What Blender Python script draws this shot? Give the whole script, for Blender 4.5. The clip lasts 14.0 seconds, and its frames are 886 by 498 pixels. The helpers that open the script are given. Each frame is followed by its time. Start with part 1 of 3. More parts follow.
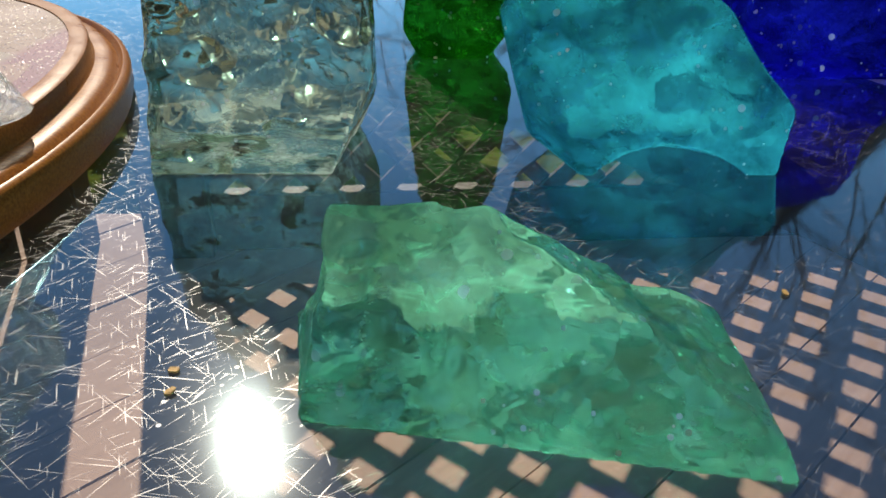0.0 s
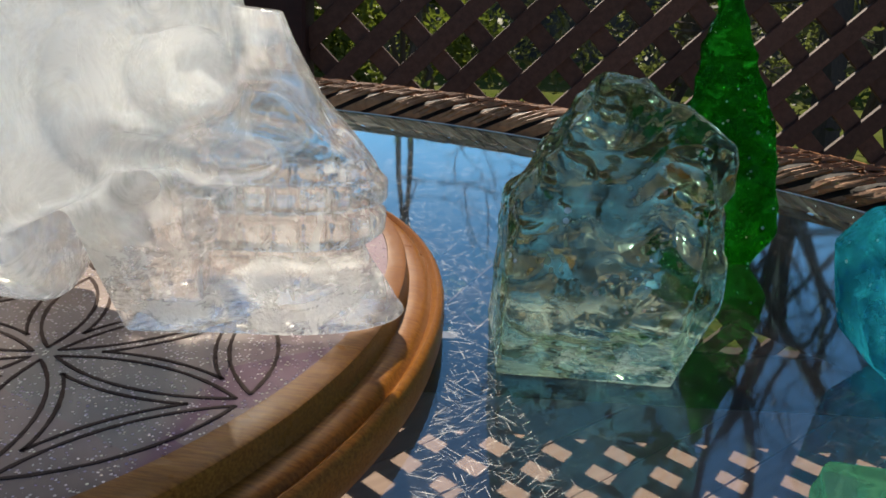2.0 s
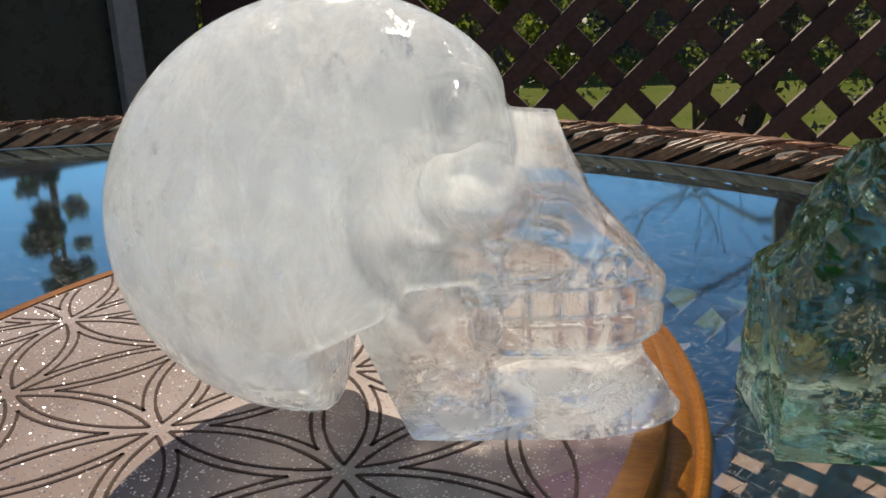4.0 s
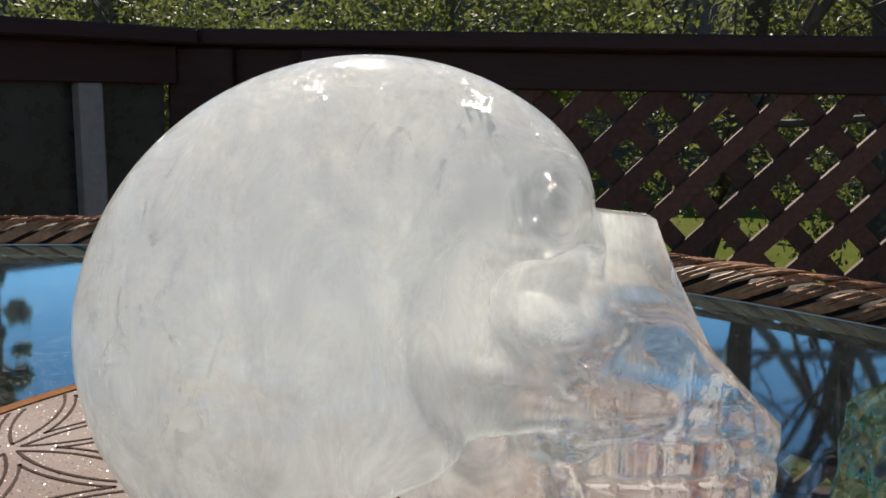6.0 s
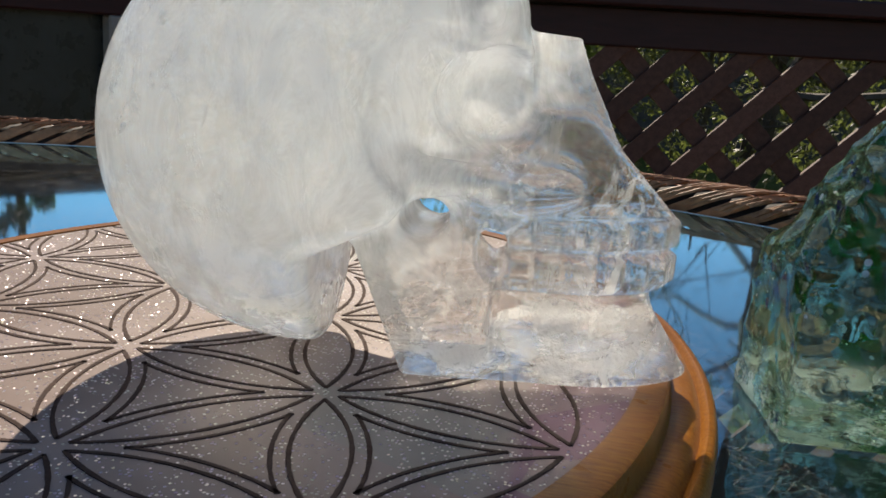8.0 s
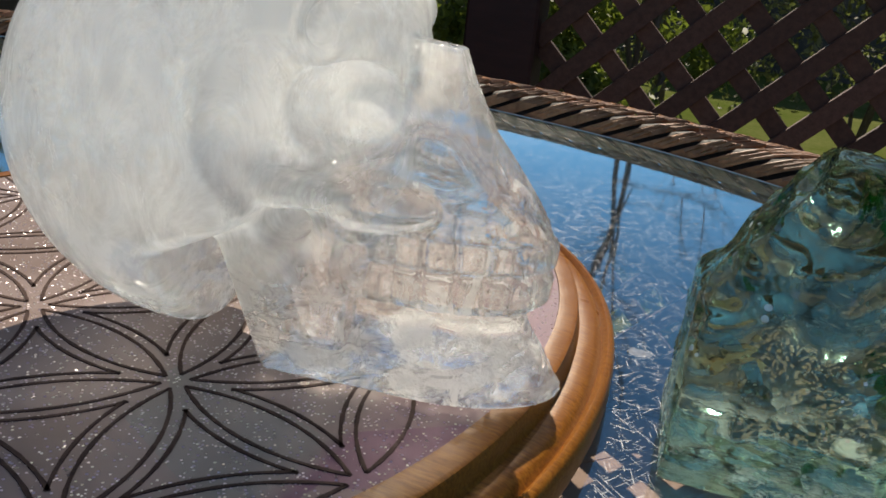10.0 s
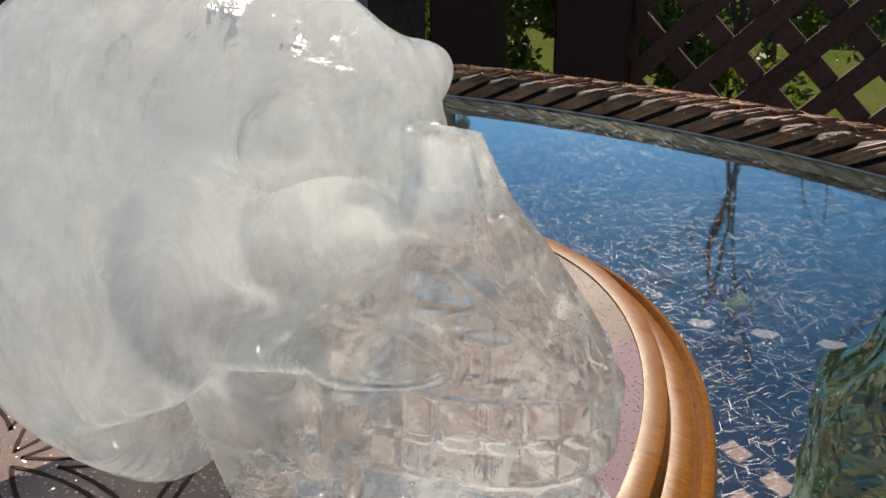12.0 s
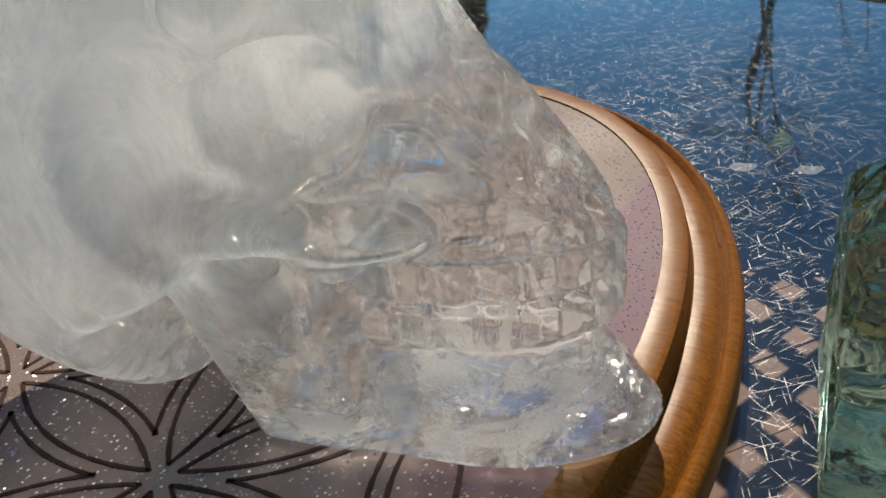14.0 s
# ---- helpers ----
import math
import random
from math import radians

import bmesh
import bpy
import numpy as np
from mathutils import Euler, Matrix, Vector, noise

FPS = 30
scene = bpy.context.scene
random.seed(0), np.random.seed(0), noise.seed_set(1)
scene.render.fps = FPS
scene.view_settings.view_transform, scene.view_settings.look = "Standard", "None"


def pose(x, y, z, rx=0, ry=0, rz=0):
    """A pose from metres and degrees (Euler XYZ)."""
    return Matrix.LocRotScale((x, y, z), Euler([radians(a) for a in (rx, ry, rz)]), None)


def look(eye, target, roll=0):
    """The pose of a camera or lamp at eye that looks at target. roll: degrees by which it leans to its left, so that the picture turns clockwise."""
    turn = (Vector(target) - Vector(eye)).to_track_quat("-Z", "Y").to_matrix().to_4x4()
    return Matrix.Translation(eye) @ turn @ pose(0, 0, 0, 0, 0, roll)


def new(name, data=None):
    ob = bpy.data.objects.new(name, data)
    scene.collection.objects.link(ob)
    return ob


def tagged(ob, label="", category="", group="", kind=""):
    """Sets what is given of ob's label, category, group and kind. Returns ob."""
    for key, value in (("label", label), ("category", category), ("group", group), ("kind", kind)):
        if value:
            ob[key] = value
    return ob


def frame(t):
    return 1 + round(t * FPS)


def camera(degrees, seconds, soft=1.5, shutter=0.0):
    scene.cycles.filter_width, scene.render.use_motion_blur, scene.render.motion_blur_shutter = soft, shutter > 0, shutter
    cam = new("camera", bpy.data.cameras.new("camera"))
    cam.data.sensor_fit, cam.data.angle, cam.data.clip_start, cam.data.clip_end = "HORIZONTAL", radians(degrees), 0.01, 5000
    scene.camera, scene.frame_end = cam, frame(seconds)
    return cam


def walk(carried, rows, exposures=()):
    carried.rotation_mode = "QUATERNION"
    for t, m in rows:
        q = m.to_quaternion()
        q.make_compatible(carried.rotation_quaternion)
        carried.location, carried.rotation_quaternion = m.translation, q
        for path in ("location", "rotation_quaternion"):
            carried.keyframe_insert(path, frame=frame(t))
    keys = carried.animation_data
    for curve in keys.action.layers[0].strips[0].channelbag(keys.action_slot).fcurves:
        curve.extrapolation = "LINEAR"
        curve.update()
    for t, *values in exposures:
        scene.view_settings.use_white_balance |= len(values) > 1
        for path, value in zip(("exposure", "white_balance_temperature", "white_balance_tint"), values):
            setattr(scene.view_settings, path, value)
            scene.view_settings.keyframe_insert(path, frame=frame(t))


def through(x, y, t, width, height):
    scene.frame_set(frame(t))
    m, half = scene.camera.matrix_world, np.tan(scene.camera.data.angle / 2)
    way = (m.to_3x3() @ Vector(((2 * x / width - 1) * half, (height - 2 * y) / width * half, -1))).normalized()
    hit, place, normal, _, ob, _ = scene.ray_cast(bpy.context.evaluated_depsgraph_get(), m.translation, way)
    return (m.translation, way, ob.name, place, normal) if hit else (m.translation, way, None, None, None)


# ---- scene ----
# Scale: the round patio table is 1.0 m across and 0.74 m high, the fence rail 0.93 m.
cam = camera(52.6, 14.0, soft=1.7)
METRES, EYE, TILT, LEAN, TURN = 0.424, 0.812, -27.0, 0.0, 0.0
ROWS = [
    (0.0, 0.0, 0.0, 0.0, 0.0, 0.0, -0.0),
    (0.5, -0.032, -0.0082, 0.0176, 0.12, 0.76, -0.99),
    (1.0, -0.0654, -0.0186, 0.0189, 1.18, 4.69, -2.26),
    (1.5, -0.1057, -0.0163, 0.0259, 2.85, 6.02, -3.92),
    (2.0, -0.1403, -0.0291, 0.0261, 3.84, 8.93, -4.81),
    (2.5, -0.1676, -0.0441, 0.0291, 5.28, 11.09, -6.38),
    (3.0, -0.2047, -0.0498, 0.0253, 6.39, 13.59, -7.77),
    (3.5, -0.2411, -0.0366, 0.0263, 7.55, 12.89, -7.24),
    (4.0, -0.2311, -0.0361, 0.066, 9.92, 8.74, -2.64),
    (6.5, -0.2986, 0.0483, 0.0709, 5.3, 17.64, -4.5),
    (7.0, -0.3021, 0.0458, 0.0446, 4.07, 17.56, -3.43),
    (7.5, -0.2985, 0.0286, -0.0009, 4.08, 16.36, -3.83),
    (8.0, -0.2463, -0.0023, 0.0009, 7.0, 14.27, -7.34),
    (8.5, -0.1875, -0.0017, 0.0182, 8.12, 13.53, -9.07),
    (11.0, -0.1236, 0.0562, 0.1028, 21.54, 2.91, -15.32),
    (11.5, -0.1153, 0.0894, 0.1224, 22.3, 3.45, -13.0),
    (12.0, -0.1456, 0.1024, 0.1375, 23.52, 3.45, -11.45),
    (12.5, -0.1431, 0.1052, 0.1247, 24.75, 4.01, -11.06),
    (13.0, -0.1142, 0.124, 0.1082, 26.42, 5.06, -11.94),
    (13.5, -0.119, 0.154, 0.1156, 26.89, -0.4, -9.37),
    (14.0, -0.1373, 0.1294, 0.1351, 26.08, -4.77, -4.81),
]
walk(cam, [(t, pose(0, 0, EYE, TILT, LEAN, TURN) @ pose(METRES * x, METRES * y, METRES * z, 90 + pitch, roll, yaw)) for t, x, y, z, yaw, pitch, roll in ROWS],
     [(0.0, 0.5, 7350, 10.0), (2.5, 0.43, 7350, 10.0), (4.0, 0.35, 7350, 10.0), (8.5, 0.33, 7350, 10.0), (11.0, 0.3, 7350, 10.0), (12.5, 0.18, 7350, 10.0), (14.0, -0.06, 7350, 10.0)])

# ---------------------------------------------------------------- light
SUN_AZ, SUN_EL = radians(-15.3), radians(38.3)
TO_SUN = Vector((math.sin(SUN_AZ) * math.cos(SUN_EL), math.cos(SUN_AZ) * math.cos(SUN_EL), math.sin(SUN_EL)))
world = bpy.data.worlds.new("sky")
scene.world = world
world.use_nodes = True
wn = world.node_tree
wn.nodes.clear()
sky = wn.nodes.new("ShaderNodeTexSky")
sky.sky_type, sky.sun_disc = "NISHITA", False
sky.sun_elevation, sky.sun_rotation = SUN_EL, SUN_AZ % (2 * math.pi)
sky.air_density, sky.dust_density, sky.ozone_density, sky.altitude = 1.0, 0.0, 3.0, 1500
bg = wn.nodes.new("ShaderNodeBackground")
bg.inputs["Strength"].default_value = 0.085
wout = wn.nodes.new("ShaderNodeOutputWorld")
wn.links.new(sky.outputs[0], bg.inputs[0])
wn.links.new(bg.outputs[0], wout.inputs[0])
sun_data = bpy.data.lights.new("sun", "SUN")
sun_data.energy, sun_data.angle, sun_data.color = 5.0, radians(0.53), (1.0, 0.94, 0.85)
sun = new("sun", sun_data)
sun.matrix_world = look(TO_SUN * 20, (0, 0, 0))


# ---------------------------------------------------------------- materials
class Mat:
    """A node material with short calls for its nodes."""

    def __init__(self, name):
        self.m = bpy.data.materials.new(name)
        self.m.use_nodes = True
        self.t = self.m.node_tree
        self.t.nodes.clear()
        self.out = self.t.nodes.new("ShaderNodeOutputMaterial")
        self.pos = self.n("ShaderNodeTexCoord").outputs["Object"]

    def n(self, kind, **values):
        node = self.t.nodes.new(kind)
        for key, value in values.items():
            self.put(node, key, value)
        return node

    def put(self, node, key, value):
        key = int(key[1:]) if key[0] == "_" else key.replace("_", " ")
        slot = node.inputs[key]
        if isinstance(value, bpy.types.NodeSocket):
            self.t.links.new(value, slot)
        elif isinstance(value, bpy.types.Node):
            self.t.links.new(value.outputs[0], slot)
        else:
            slot.default_value = (*value, 1) if isinstance(value, tuple) and len(value) == 3 and slot.type == "RGBA" else value

    def map(self, scale=(1, 1, 1), rot=(0, 0, 0), source=None):
        return self.n("ShaderNodeMapping", Vector=source or self.pos, Scale=scale, Rotation=rot).outputs[0]

    def noise(self, scale, detail=4.0, rough=0.5, at=None, dist=0.0):
        return self.n("ShaderNodeTexNoise", Vector=at or self.pos, Scale=scale, Detail=detail, Roughness=rough, Distortion=dist).outputs[0]

    def voronoi(self, scale, feature="F1", at=None):
        node = self.n("ShaderNodeTexVoronoi", Vector=at or self.pos, Scale=scale)
        node.feature = feature
        return node

    def ramp(self, fac, *stops):
        node = self.n("ShaderNodeValToRGB", Fac=fac)
        while len(node.color_ramp.elements) < len(stops):
            node.color_ramp.elements.new(0.5)
        for e, (p, c) in zip(node.color_ramp.elements, stops):
            e.position, e.color = p, (c, c, c, 1) if isinstance(c, (int, float)) else (*c, 1)
        return node.outputs[0]

    def math(self, op, a, b=0.5, clamp=False):
        node = self.n("ShaderNodeMath", _0=a, _1=b)
        node.operation, node.use_clamp = op, clamp
        return node.outputs[0]

    def mix(self, fac, a, b, kind="MIX"):
        node = self.t.nodes.new("ShaderNodeMixRGB")
        node.blend_type = kind
        for key, value in (("_0", fac), ("_1", a), ("_2", b)):
            self.put(node, key, value)
        return node.outputs[0]

    def bump(self, height, strength=0.3, distance=0.001, normal=None):
        node = self.n("ShaderNodeBump", Height=height, Strength=strength, Distance=distance)
        if normal:
            self.put(node, "Normal", normal)
        return node.outputs[0]

    def vector(self, op, a, b=(0, 0, 0)):
        node = self.n("ShaderNodeVectorMath", _0=a, _1=b)
        node.operation = op
        return node.outputs[0]

    def facets(self, scale, lean):
        """Normals of small fracture planes: one lean for each shard-shaped cell."""
        bend = self.vector("MULTIPLY", self.n("ShaderNodeTexNoise", Vector=self.pos, Scale=scale * 0.9, Detail=3.0).outputs["Color"], (0.7 / scale,) * 3)
        cells = self.voronoi(scale, "F1", self.map((1, 0.55, 1.35), (0.5, 0.4, 0.9), self.vector("ADD", self.pos, bend)))
        tip = self.vector("MULTIPLY", self.vector("SUBTRACT", cells.outputs["Color"], (0.5, 0.5, 0.5)), lean)
        return self.vector("NORMALIZE", self.vector("ADD", tip, self.n("ShaderNodeNewGeometry").outputs["Normal"]))

    def blend(self, fac, a, b):
        return self.n("ShaderNodeMixShader", _0=fac, _1=a, _2=b)

    def random(self):
        return self.n("ShaderNodeObjectInfo").outputs["Random"]

    def done(self, shader):
        self.t.links.new(shader.outputs[0], self.out.inputs[0])
        return self.m


def plain(name, low, high, scale, rough=0.6, bump=0.2, dist=0.001, stretch=(1, 1, 1), vary=0.15, fine=8.0, spec=0.4):
    """Two colours mingled at two scales, with fine relief and a shift from piece to piece."""
    m = Mat(name)
    at = m.map(stretch)
    big, small = m.noise(scale, 5, 0.6, at), m.noise(scale * fine, 4, 0.6, at)
    f = m.math("ADD", m.math("MULTIPLY", big, 0.6), m.math("MULTIPLY", small, 0.4))
    col = m.mix(m.ramp(f, (0.32, 0.0), (0.68, 1.0)), low, high)
    shade = m.math("MULTIPLY_ADD", m.random(), vary * 2)
    shade.node.inputs[2].default_value = 1 - vary
    col = m.mix(1.0, col, shade, "MULTIPLY")
    b = m.n("ShaderNodeBsdfPrincipled", Base_Color=col, Roughness=m.ramp(small, (0.2, max(rough - 0.12, 0)), (0.8, min(rough + 0.12, 1))), Normal=m.bump(small, bump, dist))
    b.inputs["Specular IOR Level"].default_value = spec
    return m.done(b)


def glints(m, scale, share, rough=0.22, spots=14.0):
    """Tiny chips that lie at all angles and catch the sun, in scattered swarms: how much of them, and their gloss."""
    cells = m.voronoi(scale)
    pick = m.n("ShaderNodeSeparateXYZ", Vector=cells.outputs["Color"]).outputs
    bright_spots = m.ramp(m.noise(spots, 3, 0.6), (0.44, 0.15), (0.6, 1.0))
    mask = m.math("MULTIPLY", m.math("MULTIPLY", m.math("LESS_THAN", pick[1], share), m.math("LESS_THAN", cells.outputs["Distance"], 0.42)), bright_spots)
    lean = m.n("ShaderNodeVectorMath", _0=cells.outputs["Color"], _1=(0.5, 0.5, 0.5))
    lean.operation = "SUBTRACT"
    grown = m.n("ShaderNodeVectorMath", _0=lean.outputs[0], _1=(2.2, 2.2, 2.2))
    grown.operation = "MULTIPLY"
    total = m.n("ShaderNodeVectorMath", _0=grown.outputs[0], _1=m.n("ShaderNodeNewGeometry").outputs["Normal"])
    unit = m.n("ShaderNodeVectorMath", _0=total.outputs[0], _1=(0, 0, 0))
    unit.operation = "NORMALIZE"
    return mask, m.n("ShaderNodeBsdfGlossy", Color=(1, 1, 1), Roughness=rough, Normal=unit.outputs[0])


def tinted_glass(name, colour, through=0.14, frost=0.02, relief=0.5, milk=0.0, shell=70, sparks=0.12, lean=0.6, base=0.0):
    """Solid slag glass: refraction in its colour, shell-like fracture facets, fine bubbles, a little light straight
    through; base: sunlight at the foot, painted white.
    """
    m = Mat(name)
    wander = m.n("ShaderNodeVectorMath", _0=m.pos, _1=m.n("ShaderNodeVectorMath", _0=m.n("ShaderNodeTexNoise", Vector=m.pos, Scale=60.0).outputs["Color"], _1=(0.012, 0.012, 0.012)).outputs[0]).outputs[0]
    wander.node.inputs[1].links[0].from_node.operation = "MULTIPLY"
    facets = m.voronoi(shell, "F1", wander).outputs["Distance"]
    ripple = m.noise(55, 3, 0.55, dist=0.8)
    chips = m.ramp(m.voronoi(shell * 6, "F1", wander).outputs["Distance"], (0.0, 0.0), (0.7, 1.0))
    patchy = m.ramp(m.noise(45, 3), (0.45, 0.0), (0.62, 1.0))
    h = m.math("ADD", m.math("ADD", m.math("MULTIPLY", ripple, 0.8), m.math("MULTIPLY", facets, 1.1)), m.math("MULTIPLY", m.math("MULTIPLY", chips, patchy), 0.15))
    patches = m.ramp(m.noise(40, 3, 0.6), (0.4, 0.15), (0.6, 1.0))
    normal = m.bump(h, relief, 0.004, m.facets(shell * 3.2, m.math("MULTIPLY", patches, lean)))
    col = m.mix(m.ramp(m.noise(38, 3), (0.35, 0.0), (0.7, 1.0)), tuple(c * 0.8 for c in colour), tuple(min(c * 1.12, 1) for c in colour))
    g = m.n("ShaderNodeBsdfGlass", Color=col, Roughness=frost, IOR=1.5, Normal=normal)
    clear = m.n("ShaderNodeBsdfTransparent", Color=colour)
    s = m.blend(through, g, clear)
    if milk:
        t = m.n("ShaderNodeBsdfTranslucent", Color=col, Normal=m.bump(h, relief, 0.004, m.facets(shell * 2.6, m.math("MULTIPLY", patches, lean * 1.8))))
        s = m.blend(m.ramp(m.noise(48, 5, 0.65), (0.42, milk * 0.15), (0.66, milk)), s, t)
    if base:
        # white patches near the foot stand for sunlight the glass gathers there
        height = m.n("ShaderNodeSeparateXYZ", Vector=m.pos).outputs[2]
        bright_spots = m.math("MULTIPLY", m.ramp(m.noise(110, 6, 0.72, m.map((0.5, 1, 1.4))), (0.48, 0.0), (0.58, base)), m.ramp(height, (0.004, 1.0), (0.010, 0.0)))
        s = m.blend(bright_spots, s, m.blend(0.5, m.n("ShaderNodeBsdfTranslucent", Color=(0.9, 0.95, 0.92)), m.n("ShaderNodeBsdfDiffuse", Color=(0.9, 0.95, 0.92))))
    for scale, share in ((480, sparks * 0.4), (1000, sparks * 0.3)):
        mask, chip = glints(m, scale, share, 0.28, 45.0)
        s = m.blend(m.math("MULTIPLY", mask, 0.6), s, chip)
    return m.done(s)


def quartz_material():
    """Polished rock crystal: milky veils in the cranium, clear in the face and jaw, bright flaws and sparks inside,
    painted caustics at the base.
    """
    m = Mat("milky quartz")
    axes = m.n("ShaderNodeSeparateXYZ", Vector=m.pos).outputs
    # cloudier to the back and the top, clear towards the base and the face
    way = m.math("ADD", m.math("MULTIPLY", axes[0], -15.0), m.math("MULTIPLY", axes[2], 8.0))
    cloud = m.ramp(m.math("ADD", way, m.math("MULTIPLY", m.noise(38, 6, 0.68, dist=0.4), 0.7)), (0.5, 0.05), (0.8, 0.24), (1.15, 0.88))
    wisp = m.ramp(m.noise(70, 5, 0.68, m.map((1.5, 1, 0.8), (0.2, 0.5, 0.3)), 0.6), (0.38, 0.52), (0.6, 1.0))
    low = m.math("MULTIPLY", m.ramp(axes[2], (0.010, 0.3), (0.030, 1.0)), m.ramp(m.math("ADD", axes[0], 0.1), (0.07, 1.0), (0.095, 0.8)))
    milk = m.math("MULTIPLY", m.math("MULTIPLY", cloud, wisp), low)
    polish = m.math("ADD", m.math("MULTIPLY", m.noise(30, 2), 1.0), m.math("MULTIPLY", m.noise(75, 3, 0.5), 0.35))
    normal = m.bump(polish, 0.35, 0.0035)
    # the clear stone: flaws within bend the light much more than the polished skin
    broken = m.voronoi(120, "F1", m.map((1, 1.3, 0.8), (0.4, 0.7, 0.2))).outputs["Distance"]
    deep = m.math("ADD", polish, m.math("MULTIPLY", m.math("MULTIPLY", broken, m.ramp(m.noise(30, 3), (0.46, 0.0), (0.56, 1.0))), 0.9))
    shards = m.facets(170, m.math("MULTIPLY", m.ramp(m.noise(34, 3), (0.5, 0.0), (0.62, 1.0)), 0.6))
    g = m.n("ShaderNodeBsdfGlass", Color=(0.975, 0.98, 0.975), Roughness=0.012, IOR=1.5, Normal=m.bump(deep, 0.3, 0.0035, shards))
    clear = m.n("ShaderNodeBsdfTransparent", Color=(0.965, 0.97, 0.965))
    body = m.n("ShaderNodeBsdfPrincipled", Base_Color=(0.93, 0.945, 0.93), Roughness=0.1, Normal=normal)
    body.inputs["Subsurface Weight"].default_value = 1.0
    body.inputs["Subsurface Radius"].default_value = (1, 1, 1)
    body.inputs["Subsurface Scale"].default_value = 0.09
    glow = m.n("ShaderNodeBsdfTranslucent", Color=(0.94, 0.955, 0.94), Normal=normal)
    # bright flaws: small crisp veils that catch the light
    flaw_and_caustic = m.ramp(m.noise(85, 7, 0.78, m.map((1.6, 1, 0.7), (0.5, 0.3, 0.9)), 0.9), (0.56, 0.0), (0.585, 1.0))
    flaw_and_caustic = m.math("MULTIPLY", flaw_and_caustic, m.ramp(m.noise(24, 2), (0.42, 0.15), (0.58, 0.9)))
    # broad white patches low in the stone, painted for sunlight focused there
    caustic = m.ramp(m.noise(60, 6, 0.7, m.map((0.8, 1, 1.6), (0.3, 0.2, 0.1)), 0.7), (0.5, 0.0), (0.57, 0.8))
    flaw_and_caustic = m.math("MAXIMUM", flaw_and_caustic, m.math("MULTIPLY", caustic, m.ramp(axes[2], (0.012, 1.0), (0.022, 0.0))))
    spark = m.blend(0.5, m.n("ShaderNodeBsdfGlossy", Color=(1, 1, 1), Roughness=0.3, Normal=m.bump(m.noise(300, 4, 0.7), 1.0, 0.006)), glow)
    s = m.blend(milk, m.blend(0.36, g, clear), m.blend(0.4, body, glow))
    s = m.blend(m.math("MULTIPLY", flaw_and_caustic, 0.8), s, spark)
    return m.done(s)


def tabletop_material():
    """Clear patio glass, worn: mirror gloss, a thin film of dust, many short hairline scratches."""
    m = Mat("worn table glass")
    lines = None
    for turn, sx, sy, cut in ((0.15, 110, 4600, 0.70), (1.25, 150, 4200, 0.70), (-0.6, 95, 5000, 0.70), (2.2, 180, 4000, 0.705), (0.75, 65, 5200, 0.705), (-1.1, 130, 4600, 0.70)):
        at = m.map((sx, sy, 1), (0, 0, 0), m.map((1, 1, 1), (0, 0, turn)))
        hair = m.ramp(m.noise(1.0, 1, 0.4, at), (cut + 0.015, 0.0), (cut + 0.045, 1.0))
        lines = hair if lines is None else m.math("MAXIMUM", lines, hair)
    lines = m.math("MULTIPLY", lines, m.ramp(m.noise(9, 4, 0.6), (0.38, 0.3), (0.6, 1.0)))
    specks = m.math("MULTIPLY", m.ramp(m.voronoi(260).outputs["Distance"], (0.05, 1.0), (0.11, 0.0)), m.ramp(m.noise(30), (0.52, 0.0), (0.6, 1.0)))
    fresnel = m.n("ShaderNodeFresnel", IOR=1.5).outputs[0]
    wavy = m.bump(m.noise(9, 2), 0.04, 0.002)
    # gloss tinted blue: the mirrored sky's colour is put into the glass
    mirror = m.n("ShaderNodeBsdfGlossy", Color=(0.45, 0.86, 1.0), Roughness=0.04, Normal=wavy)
    haze = m.n("ShaderNodeBsdfGlossy", Color=(1, 1, 1), Roughness=0.17)
    clear = m.n("ShaderNodeBsdfTransparent", Color=(0.93, 0.96, 0.96))
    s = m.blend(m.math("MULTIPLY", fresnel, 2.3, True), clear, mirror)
    s = m.blend(m.math("MULTIPLY", m.math("ADD", fresnel, 0.05), m.ramp(m.noise(14, 5, 0.65), (0.3, 0.01), (0.75, 0.035))), s, haze)
    dust = m.n("ShaderNodeBsdfDiffuse", Color=(0.75, 0.76, 0.78))
    s = m.blend(m.ramp(m.noise(22, 6, 0.7), (0.4, 0.001), (0.8, 0.009)), s, dust)
    glint = m.n("ShaderNodeBsdfGlossy", Color=(1, 1, 1), Roughness=0.45)
    s = m.blend(m.math("MULTIPLY", m.math("MAXIMUM", lines, specks), 0.15), s, m.blend(0.2, glint, dust))
    return m.done(s)


